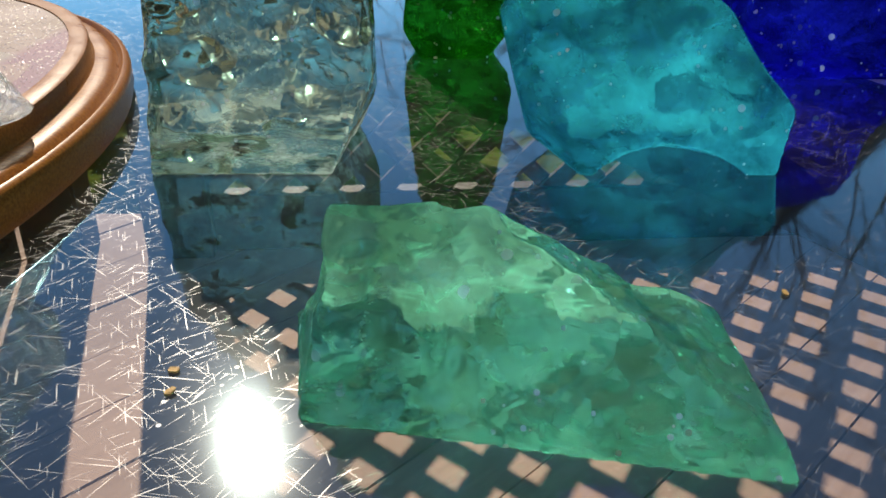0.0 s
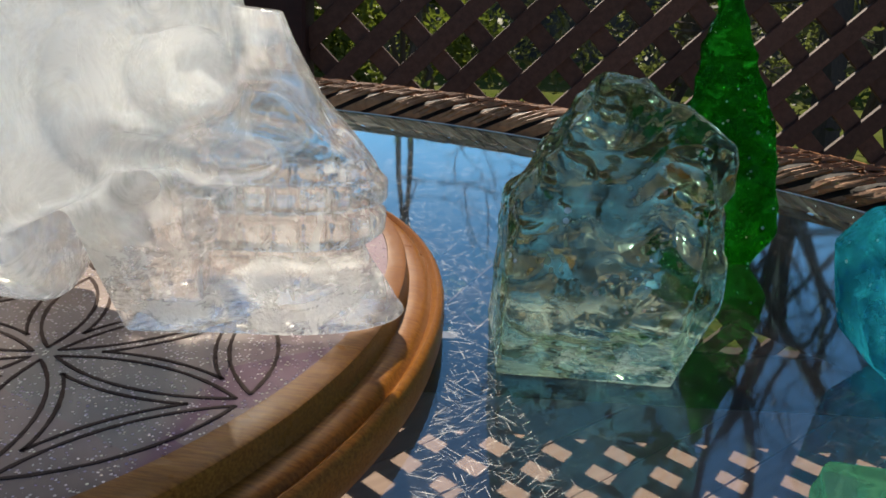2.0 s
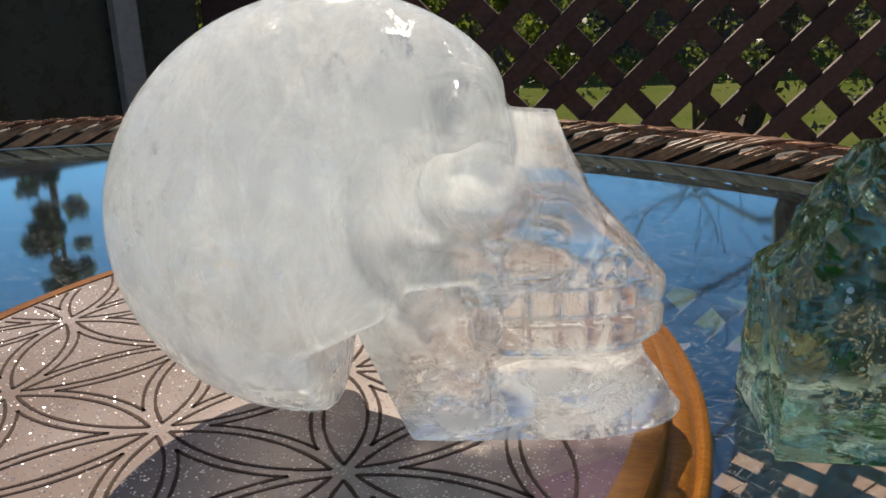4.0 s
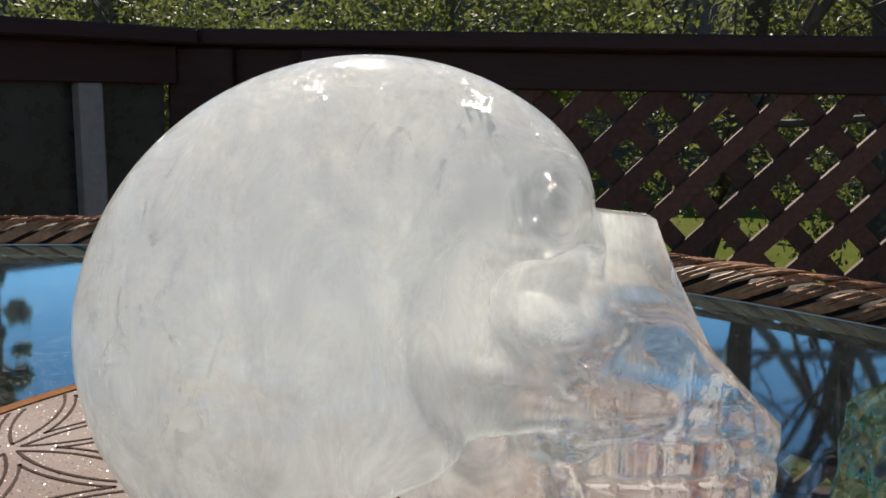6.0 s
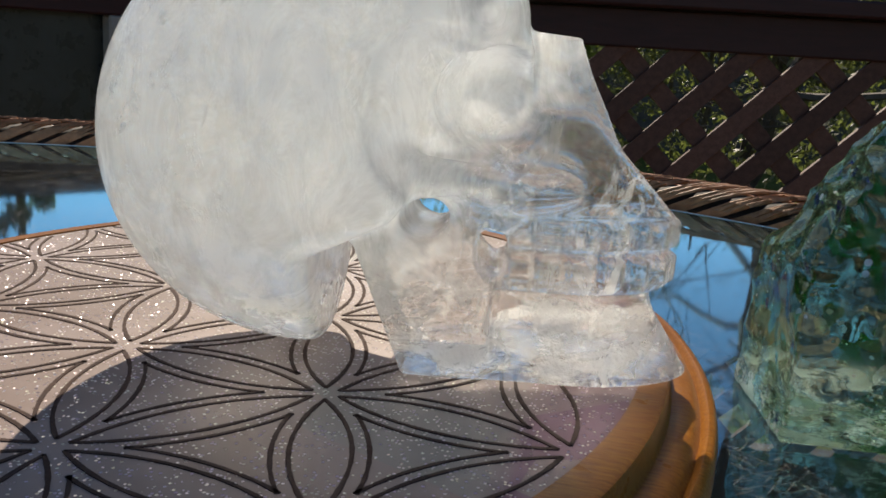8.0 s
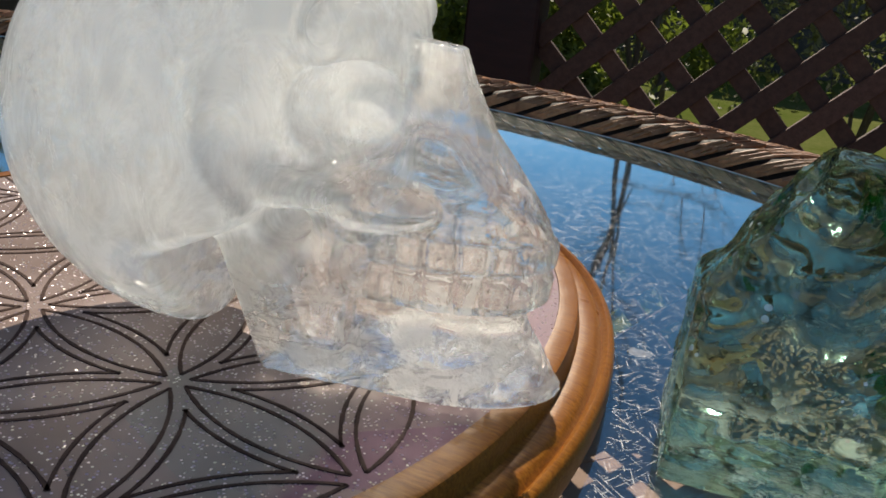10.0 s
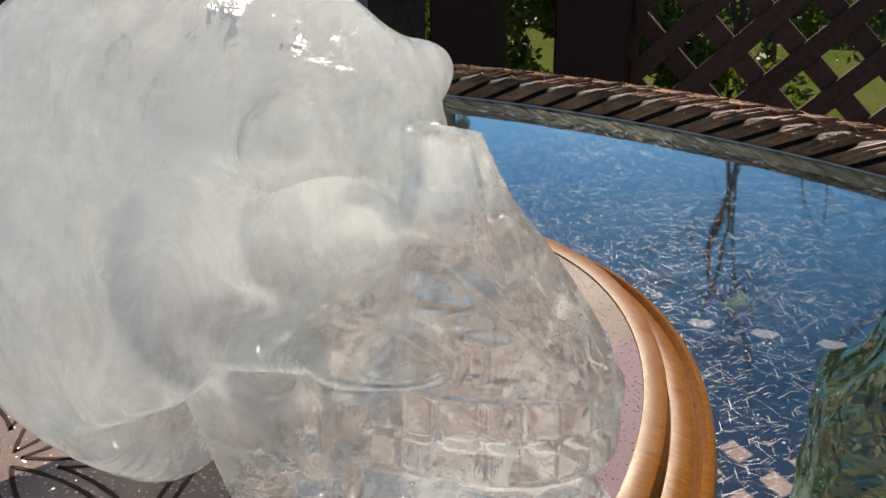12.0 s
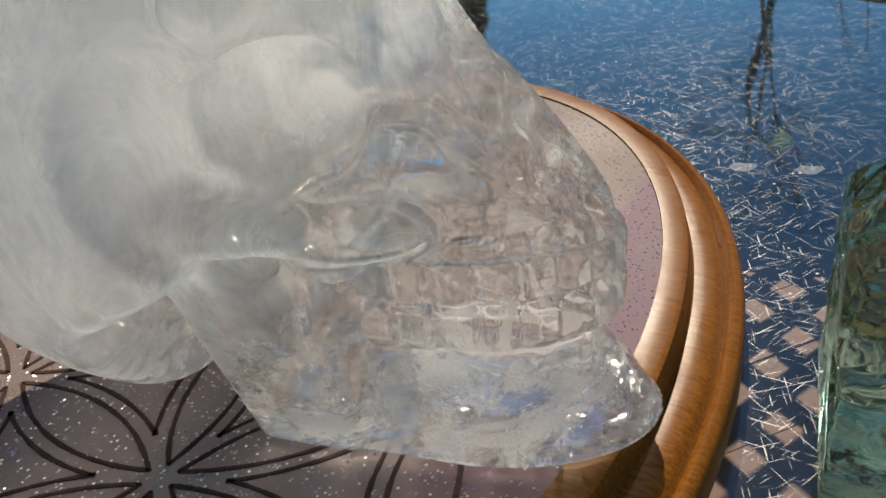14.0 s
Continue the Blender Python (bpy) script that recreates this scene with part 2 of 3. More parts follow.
def resin_material():
    """Mauve resin full of glitter."""
    m = Mat("glitter resin")
    patch = m.voronoi(34).outputs["Color"]
    tone = m.n("ShaderNodeSeparateXYZ", Vector=patch).outputs[0]
    soft = m.noise(26, 4)
    col = m.mix(m.ramp(soft, (0.38, 0.0), (0.65, 1.0)), (0.19, 0.135, 0.115), (0.30, 0.235, 0.22))
    col = m.mix(m.ramp(tone, (0.8, 0.0), (0.86, 0.3)), col, (0.2, 0.25, 0.23))
    side = m.n("ShaderNodeSeparateXYZ", Vector=m.pos).outputs[0]
    border = m.math("MULTIPLY", m.ramp(side, (0.066, 0.0), (0.070, 0.75)), m.ramp(tone, (0.25, 0.3), (0.3, 1.0)))
    col = m.mix(border, col, (0.16, 0.06, 0.115))
    cells = m.voronoi(1500)
    pick = m.n("ShaderNodeSeparateXYZ", Vector=cells.outputs["Color"]).outputs
    fleck = m.math("MULTIPLY", m.math("GREATER_THAN", pick[0], 0.70), m.math("LESS_THAN", cells.outputs["Distance"], 0.38))
    tilt = m.n("ShaderNodeVectorMath", _0=cells.outputs["Color"], _1=(0.5, 0.5, 0.15))
    tilt.operation = "SUBTRACT"
    normal = m.n("ShaderNodeVectorMath", _0=tilt.outputs[0], _1=(0, 0, 0))
    normal.operation = "NORMALIZE"
    flake = m.n("ShaderNodeBsdfGlossy", Color=m.mix(0.25, (0.95, 0.9, 0.85), cells.outputs["Color"]), Roughness=0.28, Normal=normal.outputs[0])
    base = m.n("ShaderNodeBsdfPrincipled", Base_Color=col, Roughness=0.55, Normal=m.bump(m.noise(60, 3), 0.05, 0.001))
    base.inputs["Specular IOR Level"].default_value = 0.1
    return m.done(m.blend(m.math("MULTIPLY", fleck, 0.8), base, flake))


def turned_wood():
    """Varnished honey-coloured wood with rings of darker grain."""
    m = Mat("varnished wood")
    at = m.map((1, 1, 14), (0.08, 0.0, 0.4))
    grain = m.noise(60, 6, 0.65, m.map((3, 26, 26), (0, 0, 0.35)))
    broad = m.noise(16, 3, 0.5, at)
    col = m.mix(m.ramp(grain, (0.35, 0.0), (0.7, 1.0)), (0.17, 0.052, 0.006), (0.36, 0.145, 0.022))
    col = m.mix(m.ramp(broad, (0.4, 0.0), (0.75, 0.4)), col, (0.17, 0.06, 0.015))
    b = m.n("ShaderNodeBsdfPrincipled", Base_Color=col, Roughness=m.ramp(m.noise(90), (0.3, 0.26), (0.8, 0.42)), Normal=m.bump(grain, 0.12, 0.0006))
    b.inputs["Coat Weight"].default_value, b.inputs["Coat Roughness"].default_value = 0.0, 0.15
    b.inputs["Specular IOR Level"].default_value = 0.12
    return m.done(b)


def leaf_material(name, low, high):
    m = Mat(name)
    r = m.n("ShaderNodeNewGeometry").outputs["Random Per Island"]
    col = m.mix(r, low, high)
    d = m.n("ShaderNodeBsdfPrincipled", Base_Color=col, Roughness=0.55)
    t = m.n("ShaderNodeBsdfTranslucent", Color=m.mix(0.5, col, (0.3, 0.4, 0.05)))
    return m.done(m.blend(0.35, d, t))


QUARTZ = quartz_material()
TABLETOP = tabletop_material()
UNDERSIDE = Mat("glass underside")
UNDERSIDE = UNDERSIDE.done(UNDERSIDE.n("ShaderNodeBsdfTransparent", Color=(0.97, 0.985, 0.98)))
RESIN = resin_material()
WOOD = turned_wood()
EDGE_GLASS = plain("ground glass edge", (0.62, 0.74, 0.78), (0.8, 0.88, 0.9), 60, 0.25, 0.1)
INK = plain("dark inlay line", (0.035, 0.02, 0.018), (0.08, 0.05, 0.04), 90, 0.85, 0.2, spec=0.1)
WICKER = plain("brown wicker", (0.19, 0.08, 0.036), (0.52, 0.26, 0.13), 30, 0.45, 0.3, 0.0005, (1, 1, 1), 0.25)
# near-black tone paints the shade between and beneath the wicker strands
WICKER_GAP_SHADE = plain("wicker core in painted shade", (0.012, 0.008, 0.007), (0.03, 0.02, 0.016), 60, 0.7)
DECK_WOOD = plain("weathered deck board", (0.25, 0.145, 0.105), (0.36, 0.23, 0.175), 5, 0.75, 0.4, 0.002, (1, 14, 6), 0.12)
STAIN = plain("maroon stained wood", (0.018, 0.006, 0.006), (0.045, 0.014, 0.013), 9, 0.6, 0.3, 0.001, (2, 12, 12), 0.15)
SLAT = plain("brown lattice wood", (0.055, 0.026, 0.018), (0.13, 0.068, 0.05), 9, 0.7, 0.3, 0.001, (10, 10, 10), 0.3)
GRASS = plain("lawn", (0.05, 0.085, 0.008), (0.15, 0.155, 0.06), 0.9, 0.85, 0.6, 0.02, (1, 1, 1), 0.0, 30, 0.0)
BARK = plain("grey bark", (0.055, 0.045, 0.04), (0.15, 0.125, 0.11), 9, 0.85, 0.6, 0.004, (1, 1, 0.25))
LEAF_DARK = leaf_material("evergreen leaf", (0.06, 0.065, 0.045), (0.2, 0.19, 0.12))
LEAF_LIGHT = leaf_material("fresh leaf", (0.06, 0.095, 0.02), (0.2, 0.24, 0.05))
PALE_POST = plain("grey weathered post", (0.2, 0.21, 0.2), (0.34, 0.35, 0.33), 12, 0.8)
# the woods' shade is put into the bank's dark tones
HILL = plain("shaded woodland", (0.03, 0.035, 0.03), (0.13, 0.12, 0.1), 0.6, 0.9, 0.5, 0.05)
DARK_PANEL = plain("dark panel", (0.012, 0.017, 0.016), (0.045, 0.056, 0.05), 5, 0.3, 0.05, 0.002)
CRUMB = plain("dry leaf crumb", (0.3, 0.16, 0.04), (0.55, 0.36, 0.12), 300, 0.7)


# ---------------------------------------------------------------- mesh helpers
def mesh_of(name, bm, material, smooth=False):
    me = bpy.data.meshes.new(name)
    bm.to_mesh(me)
    bm.free()
    me.materials.append(material)
    if smooth:
        me.polygons.foreach_set("use_smooth", [True] * len(me.polygons))
        me.set_sharp_from_angle(angle=radians(38))
    return me


def part(name, bm, material, parent, label="", smooth=False):
    ob = new(name, mesh_of(name, bm, material, smooth) if isinstance(bm, bmesh.types.BMesh) else bm)
    ob.parent = parent
    return tagged(ob, label)


def thing(name, label, category, at=(0, 0, 0), turn=0, group="", kind=""):
    ob = new(name)
    ob.empty_display_size = 0.02
    ob.matrix_world = pose(*at, 0, 0, turn)
    return tagged(ob, label, category, group, kind)


def box(bm, lo, hi, bevel=0.0, m=None):
    made = bmesh.ops.create_cube(bm, size=1)["verts"]
    c = [(a + b) / 2 for a, b in zip(lo, hi)]
    s = [b - a for a, b in zip(lo, hi)]
    for v in made:
        v.co = Vector((v.co.x * s[0] + c[0], v.co.y * s[1] + c[1], v.co.z * s[2] + c[2]))
    if bevel:
        edges = list({e for v in made for e in v.link_edges})
        out = bmesh.ops.bevel(bm, geom=edges, offset=bevel, segments=1, affect="EDGES")
        made = out["verts"]
    if m is not None:
        bmesh.ops.transform(bm, matrix=m, verts=list(made))
    return bm


def lathe(profile, steps=160, close=True):
    """A ring turned from a profile of (radius, height), counter-clockwise."""
    bm = bmesh.new()
    rings = []
    for r, z in profile:
        rings.append([bm.verts.new((r * math.cos(a), r * math.sin(a), z)) for a in (2 * math.pi * k / steps for k in range(steps))])
    pairs = list(zip(rings, rings[1:])) + ([(rings[-1], rings[0])] if close else [])
    for a, b in pairs:
        for k in range(steps):
            j = (k + 1) % steps
            bm.faces.new((a[k], a[j], b[j], b[k]))
    bmesh.ops.recalc_face_normals(bm, faces=bm.faces)
    return bm


def tube(bm, points, radius, sides=5, taper=None):
    """A tube along points; taper: radius at the end."""
    rings = []
    n = len(points)
    for k, p in enumerate(points):
        p = Vector(p)
        d = (Vector(points[min(k + 1, n - 1)]) - Vector(points[max(k - 1, 0)])).normalized()
        side = d.orthogonal().normalized()
        up = d.cross(side)
        r = radius if taper is None else radius + (taper - radius) * k / (n - 1)
        rings.append([bm.verts.new(p + r * (math.cos(a) * side + math.sin(a) * up)) for a in (2 * math.pi * j / sides for j in range(sides))])
    for a, b in zip(rings, rings[1:]):
        best = min(range(sides), key=lambda o: (a[0].co - b[o].co).length)
        for j in range(sides):
            bm.faces.new((a[j], a[(j + 1) % sides], b[(j + 1 + best) % sides], b[(j + best) % sides]))
    bm.faces.new(rings[0][::-1])
    bm.faces.new(rings[-1])


def surface(field, lo, hi, step):
    """The surface field = 0 on a grid: one vertex a cell, at the mean of the crossings on its edges."""
    axes = [np.arange(a, b + step, step) for a, b in zip(lo, hi)]
    f = field(*np.meshgrid(*axes, indexing="ij")).astype(np.float32)
    n = f.shape
    cells = tuple(k - 1 for k in n)
    total, count = np.zeros((*cells, 3), np.float32), np.zeros(cells, np.float32)
    crossings = []
    for ax in range(3):
        a = [slice(None)] * 3
        b = [slice(None)] * 3
        a[ax], b[ax] = slice(0, -1), slice(1, None)
        fa, fb = f[tuple(a)], f[tuple(b)]
        hit = (fa < 0) != (fb < 0)
        idx = np.argwhere(hit)
        va, vb = fa[hit], fb[hit]
        p = idx.astype(np.float32)
        p[:, ax] += va / (va - vb)
        crossings.append((ax, idx, va < 0))
        o1, o2 = [k for k in range(3) if k != ax]
        for d1 in (0, -1):
            for d2 in (0, -1):
                c = idx.copy()
                c[:, o1] += d1
                c[:, o2] += d2
                ok = ((c >= 0) & (c < np.array(cells))).all(1)
                np.add.at(total, tuple(c[ok].T), p[ok])
                np.add.at(count, tuple(c[ok].T), 1)
    live = count > 0
    number = np.full(cells, -1, np.int64)
    number[live] = np.arange(live.sum())
    verts = total[live] / count[live][:, None] * step + np.array([a[0] for a in axes], np.float32)
    quads = []
    for ax, idx, inner in crossings:
        o1, o2 = (ax + 1) % 3, (ax + 2) % 3
        ring = []
        for d1, d2 in ((0, 0), (-1, 0), (-1, -1), (0, -1)):
            c = idx.copy()
            c[:, o1] += d1
            c[:, o2] += d2
            ring.append(number[tuple(np.clip(c, 0, np.array(cells) - 1).T)])
        q = np.stack(ring, 1)
        q[~inner] = q[~inner][:, ::-1]
        quads.append(q[(q >= 0).all(1)])
    return verts, np.concatenate(quads)


def mesh_from(name, verts, quads, *materials):
    me = bpy.data.meshes.new(name)
    me.from_pydata(verts.tolist(), [], quads.tolist())
    for m in materials:
        me.materials.append(m)
    me.polygons.foreach_set("use_smooth", [True] * len(me.polygons))
    me.update()
    return me


def smin(a, b, k):
    h = np.clip(0.5 + 0.5 * (b - a) / k, 0, 1)
    return b + (a - b) * h - k * h * (1 - h)


def smax(a, b, k):
    return -smin(-a, -b, k)


def ell(x, y, z, c, r, tilt=0.0):
    px, py, pz = x - c[0], y - c[1], z - c[2]
    if tilt:
        ct, st = math.cos(radians(tilt)), math.sin(radians(tilt))
        px, pz = px * ct + pz * st, -px * st + pz * ct
    k0 = np.sqrt((px / r[0]) ** 2 + (py / r[1]) ** 2 + (pz / r[2]) ** 2)
    k1 = np.sqrt((px / r[0] ** 2) ** 2 + (py / r[1] ** 2) ** 2 + (pz / r[2] ** 2) ** 2) + 1e-9
    return k0 * (k0 - 1) / k1


# ---------------------------------------------------------------- ground and deck
TABLE_Z = 0.74
bm = bmesh.new()
bmesh.ops.create_grid(bm, x_segments=60, y_segments=60, size=150)
for v in bm.verts:
    v.co.z = -0.55 + 0.03 * noise.noise(v.co * 0.3) - (0.0 if v.co.length < 30 else 0.01 * (v.co.length - 30))
ground = part("ground", bm, GRASS, None, "sunlit yellow-green lawn below the raised deck", True)
tagged(ground, category="ground", kind="structure")

deck = thing("floor", "weathered pinkish-brown wooden deck boards below the table", "floor", kind="structure")
bm = bmesh.new()
box(bm, (-2.6, -2.0, -0.12), (2.8, 1.72, -0.03))
part("joist_frame", bm, STAIN, deck)
BOARD, BOARD_GAP, BOARD_TURN = 0.1375, 0.0035, 47.0
DECK_X0, DECK_X1, DECK_Y0, DECK_Y1 = -2.65, 2.85, -2.05, 1.76


def clipped(outline, axis, limit, sign):
    """The part of a convex outline on one side of an upright plane."""
    kept = []
    for a, b in zip(outline, outline[1:] + outline[:1]):
        da, db = sign * (limit - a[axis]), sign * (limit - b[axis])
        if da >= 0:
            kept.append(a)
        if da * db < 0:
            kept.append(a + (b - a) * (da / (da - db)))
    return kept


# boards laid aslant, each sawn off along the deck's edges
along = Vector((math.cos(radians(BOARD_TURN)), math.sin(radians(BOARD_TURN))))
across = Vector((-along.y, along.x))
for k in range(-32, 33):
    lo, hi = k * BOARD + BOARD_GAP / 2, (k + 1) * BOARD - BOARD_GAP / 2
    outline = [along * -6 + across * lo, along * 6 + across * lo, along * 6 + across * hi, along * -6 + across * hi]
    for axis, limit, sign in ((0, DECK_X0, -1), (0, DECK_X1, 1), (1, DECK_Y0, -1), (1, DECK_Y1, 1)):
        outline = clipped(outline, axis, limit, sign) if len(outline) > 2 else []
    if len(outline) < 3:
        continue
    mid = sum(outline, Vector((0, 0))) / len(outline)
    back = Matrix.Rotation(-radians(BOARD_TURN), 2)
    bm = bmesh.new()
    low = [bm.verts.new((*(back @ (p - mid)), -0.028)) for p in outline]
    top = [bm.verts.new((*(back @ (p - mid)), 0.0)) for p in outline]
    bm.faces.new(low[::-1])
    bm.faces.new(top)
    for n in range(len(outline)):
        m = (n + 1) % len(outline)
        bm.faces.new((low[n], low[m], top[m], top[n]))
    ob = part("deck_board", bm, DECK_WOOD, deck)
    ob.location, ob.rotation_euler = (mid.x, mid.y, random.uniform(-0.0015, 0.0015)), (0, 0, radians(BOARD_TURN))


# ---------------------------------------------------------------- fence
FENCE_Y, FENCE_TILT = 1.60, math.degrees(math.atan(0.06))
RAIL_TOP, RAIL_LOW = 0.93, 0.835
fence = thing("fence", "maroon-stained deck fence with rail and diamond lattice", "fence", (-0.51, FENCE_Y, 0), FENCE_TILT)
bm = box(bmesh.new(), (-0.40, -0.055, RAIL_TOP - 0.028), (3.2, 0.075, RAIL_TOP), 0.004)
part("cap_rail", bm, STAIN, fence, "dark maroon cap rail")
bm = box(bmesh.new(), (-0.30, -0.02, RAIL_LOW), (3.2, 0.02, RAIL_TOP - 0.03), 0.003)
part("top_rail", bm, STAIN, fence)
bm = box(bmesh.new(), (0.06, -0.02, 0.0), (3.2, 0.02, 0.12), 0.003)
part("bottom_rail", bm, STAIN, fence)
for x0, x1 in ((-0.300, -0.185), (-0.068, 0.060), (1.75, 1.86)):
    bm = box(bmesh.new(), (x0, -0.05, -0.5), (x1, 0.05, RAIL_TOP - 0.03), 0.005)
    part("post", bm, STAIN, fence)

# lattice: two layers of slats, each cut to the panel
PITCH, SLAT_W, SLAT_T = 0.0785, 0.033, 0.012
LAT_X0, LAT_X1, LAT_Z0, LAT_Z1 = 0.055, 3.2, 0.09, 0.85
LAT_SHIFT_A, LAT_SHIFT_B = 0.0357, 0.0428


def slat(direction, offset, y0):
    """A slat of the lattice at 45 degrees, cut to the panel's height and width."""
    reach = offset * math.sqrt(2)
    lo, hi = LAT_Z0, LAT_Z1
    x_lo, x_hi = reach + direction * lo, reach + direction * hi
    a, b = (x_lo, lo), (x_hi, hi)
    if direction < 0:
        a, b = b, a
    def cut(p, q, x):
        k = (x - p[0]) / (q[0] - p[0])
        return x, p[1] + k * (q[1] - p[1])
    if b[0] < LAT_X0 + 0.02 or a[0] > LAT_X1 - 0.02:
        return None
    if a[0] < LAT_X0:
        a = cut(a, b, LAT_X0)
    if b[0] > LAT_X1:
        b = cut(a, b, LAT_X1)
    mid, length = ((a[0] + b[0]) / 2, (a[1] + b[1]) / 2), math.hypot(b[0] - a[0], b[1] - a[1])
    bm = box(bmesh.new(), (-length / 2, y0, -SLAT_W / 2), (length / 2, y0 + SLAT_T, SLAT_W / 2), 0.0008)
    ob = part("slat", bm, SLAT, fence)
    ob.location, ob.rotation_euler = (mid[0], 0, mid[1]), (0, -direction * math.pi / 4, 0)
    return ob


for k in range(-8, 46):
    slat(1, LAT_SHIFT_A + k * PITCH, -SLAT_T)
    slat(-1, LAT_SHIFT_B + k * PITCH, 0.0)

side_fence = thing("side_fence", "open maroon-stained side railing of the deck", "fence", (-0.775, FENCE_Y - 0.03, 0), 52)
bm = box(bmesh.new(), (-2.6, -0.06, RAIL_TOP - 0.028), (-0.02, 0.06, RAIL_TOP - 0.001), 0.004)
part("cap_rail", bm, STAIN, side_fence)
bm = box(bmesh.new(), (-2.6, -0.02, RAIL_LOW), (-0.04, 0.02, RAIL_TOP - 0.03), 0.003)
part("top_rail", bm, STAIN, side_fence)
bm = box(bmesh.new(), (-2.6, -0.05, -0.5), (-2.49, 0.05, RAIL_TOP - 0.03), 0.004)
part("post", bm, STAIN, side_fence)
# added panel: keeps the sun off the deck and stands for dark shade beyond
bm = box(bmesh.new(), (-2.5, 0.012, 0.0), (-0.05, 0.03, RAIL_LOW + 0.01), 0.002)
part("wind_panel", bm, DARK_PANEL, side_fence, "added dark panel standing for the shade beyond the railing")
# stands for a pole beyond the railing, set in front of the added panel
bm = box(bmesh.new(), (-0.212, -0.02, 0.0), (-0.172, 0.0115, RAIL_LOW), 0.003)
part("baluster", bm, PALE_POST, side_fence, "slim grey pole from beyond the railing, set against it")


# ---------------------------------------------------------------- table
TABLE_C, TABLE_R = (-0.312, 0.029), 0.505
table = thing("patio_table", "round glass-topped patio table with woven brown wicker rim", "table", (*TABLE_C, 0))
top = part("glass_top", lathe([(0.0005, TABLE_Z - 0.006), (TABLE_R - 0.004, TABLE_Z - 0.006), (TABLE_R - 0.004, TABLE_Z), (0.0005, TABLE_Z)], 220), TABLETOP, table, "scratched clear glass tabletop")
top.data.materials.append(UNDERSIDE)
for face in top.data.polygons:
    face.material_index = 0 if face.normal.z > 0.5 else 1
part("glass_edge", lathe([(TABLE_R - 0.0038, TABLE_Z - 0.006), (TABLE_R - 0.0022, TABLE_Z - 0.005), (TABLE_R - 0.0022, TABLE_Z - 0.001), (TABLE_R - 0.0038, TABLE_Z + 0.0003)], 220), EDGE_GLASS, table, "pale ground glass edge")
RIM_R, RIM_A, RIM_B, RIM_Z = TABLE_R + 0.0155, 0.017, 0.0105, TABLE_Z + 0.001
ring = [(RIM_R + (RIM_A - 0.0015) * math.cos(a), RIM_Z + (RIM_B - 0.0015) * math.sin(a)) for a in (2 * math.pi * k / 12 for k in range(12))]
part("rim_core", lathe(ring, 180), WICKER_GAP_SHADE, table, "core under the weave, coloured dark for the shade in its gaps", True)
part("apron", lathe([(TABLE_R + 0.006, TABLE_Z - 0.07), (TABLE_R + 0.03, TABLE_Z - 0.07), (TABLE_R + 0.03, TABLE_Z - 0.012), (TABLE_R + 0.006, TABLE_Z - 0.012)], 120), WICKER_GAP_SHADE, table)
for a in (150, 215, 280, 345):
    bm = bmesh.new()
    tube(bm, [((TABLE_R - 0.0) * math.cos(radians(a)) * k, (TABLE_R - 0.0) * math.sin(radians(a)) * k, z) for k, z in ((1.03, TABLE_Z - 0.05), (1.0, 0.4), (1.03, 0.0))], 0.022, 10)
    part("leg", bm, WICKER, table)
# bundles of thin strands wound round the rim
BUNDLES, STRANDS = 170, 7
for k in range(BUNDLES):
    bm = bmesh.new()
    for j in range(STRANDS):
        start = 2 * math.pi * (k + 0.088 * j + random.uniform(-0.015, 0.015)) / BUNDLES
        pts = []
        for i in range(10):
            u = i / 9
            around = math.pi * (1.06 - 1.12 * u)
            swell = 1 + 0.2 * math.sin(math.pi * u) + 0.03 * math.sin(j * 2.1 + k)
            ang = start - 2 * math.pi / BUNDLES * 4.2 * (u - 0.5)
            r = RIM_R + RIM_A * swell * math.cos(around)
            pts.append((r * math.cos(ang), r * math.sin(ang), RIM_Z + RIM_B * swell * math.sin(around)))
        tube(bm, pts, 0.00095, 4)
    part("wicker_wrap", bm, WICKER, table, "", True)


# ---------------------------------------------------------------- oval wooden plinth
DISC, DISC_TOP = (-0.1766, 0.1756), 0.7548
H = DISC_TOP - TABLE_Z
OVAL_X, OVAL_Y, OVAL_TURN = 0.0920, 0.1277, -4.0
INLAY_X, INLAY_Y, INLAY_SHIFT = 0.0868, 0.1180, 0.0030


def oval(a, rx, ry, out=0.0, shift=0.0):
    """A point of the plinth's oval, set out from it along its normal."""
    x, y = rx * math.cos(a), ry * math.sin(a)
    nx, ny = math.cos(a) / rx, math.sin(a) / ry
    k = out / math.hypot(nx, ny)
    return x + nx * k, y + ny * k + shift


def sweep_oval(rings, steps=240):
    """Closed rings (function of the angle -> x, y, z) skinned into one band that closes on itself."""
    bm = bmesh.new()
    rows = [[bm.verts.new(ring(2 * math.pi * k / steps)) for k in range(steps)] for ring in rings]
    for a, b in zip(rows, rows[1:] + rows[:1]):
        for k in range(steps):
            m = (k + 1) % steps
            bm.faces.new((a[k], a[m], b[m], b[k]))
    bmesh.ops.recalc_face_normals(bm, faces=bm.faces)
    return bm


plinth = thing("wooden_plinth", "oval varnished wooden plinth with glitter resin flower inlay", "stand", (*DISC, TABLE_Z), OVAL_TURN)
inner = [lambda a, z=z: (*oval(a, INLAY_X, INLAY_Y, 0, INLAY_SHIFT), z) for z in (0.0, H - 0.003, H)]
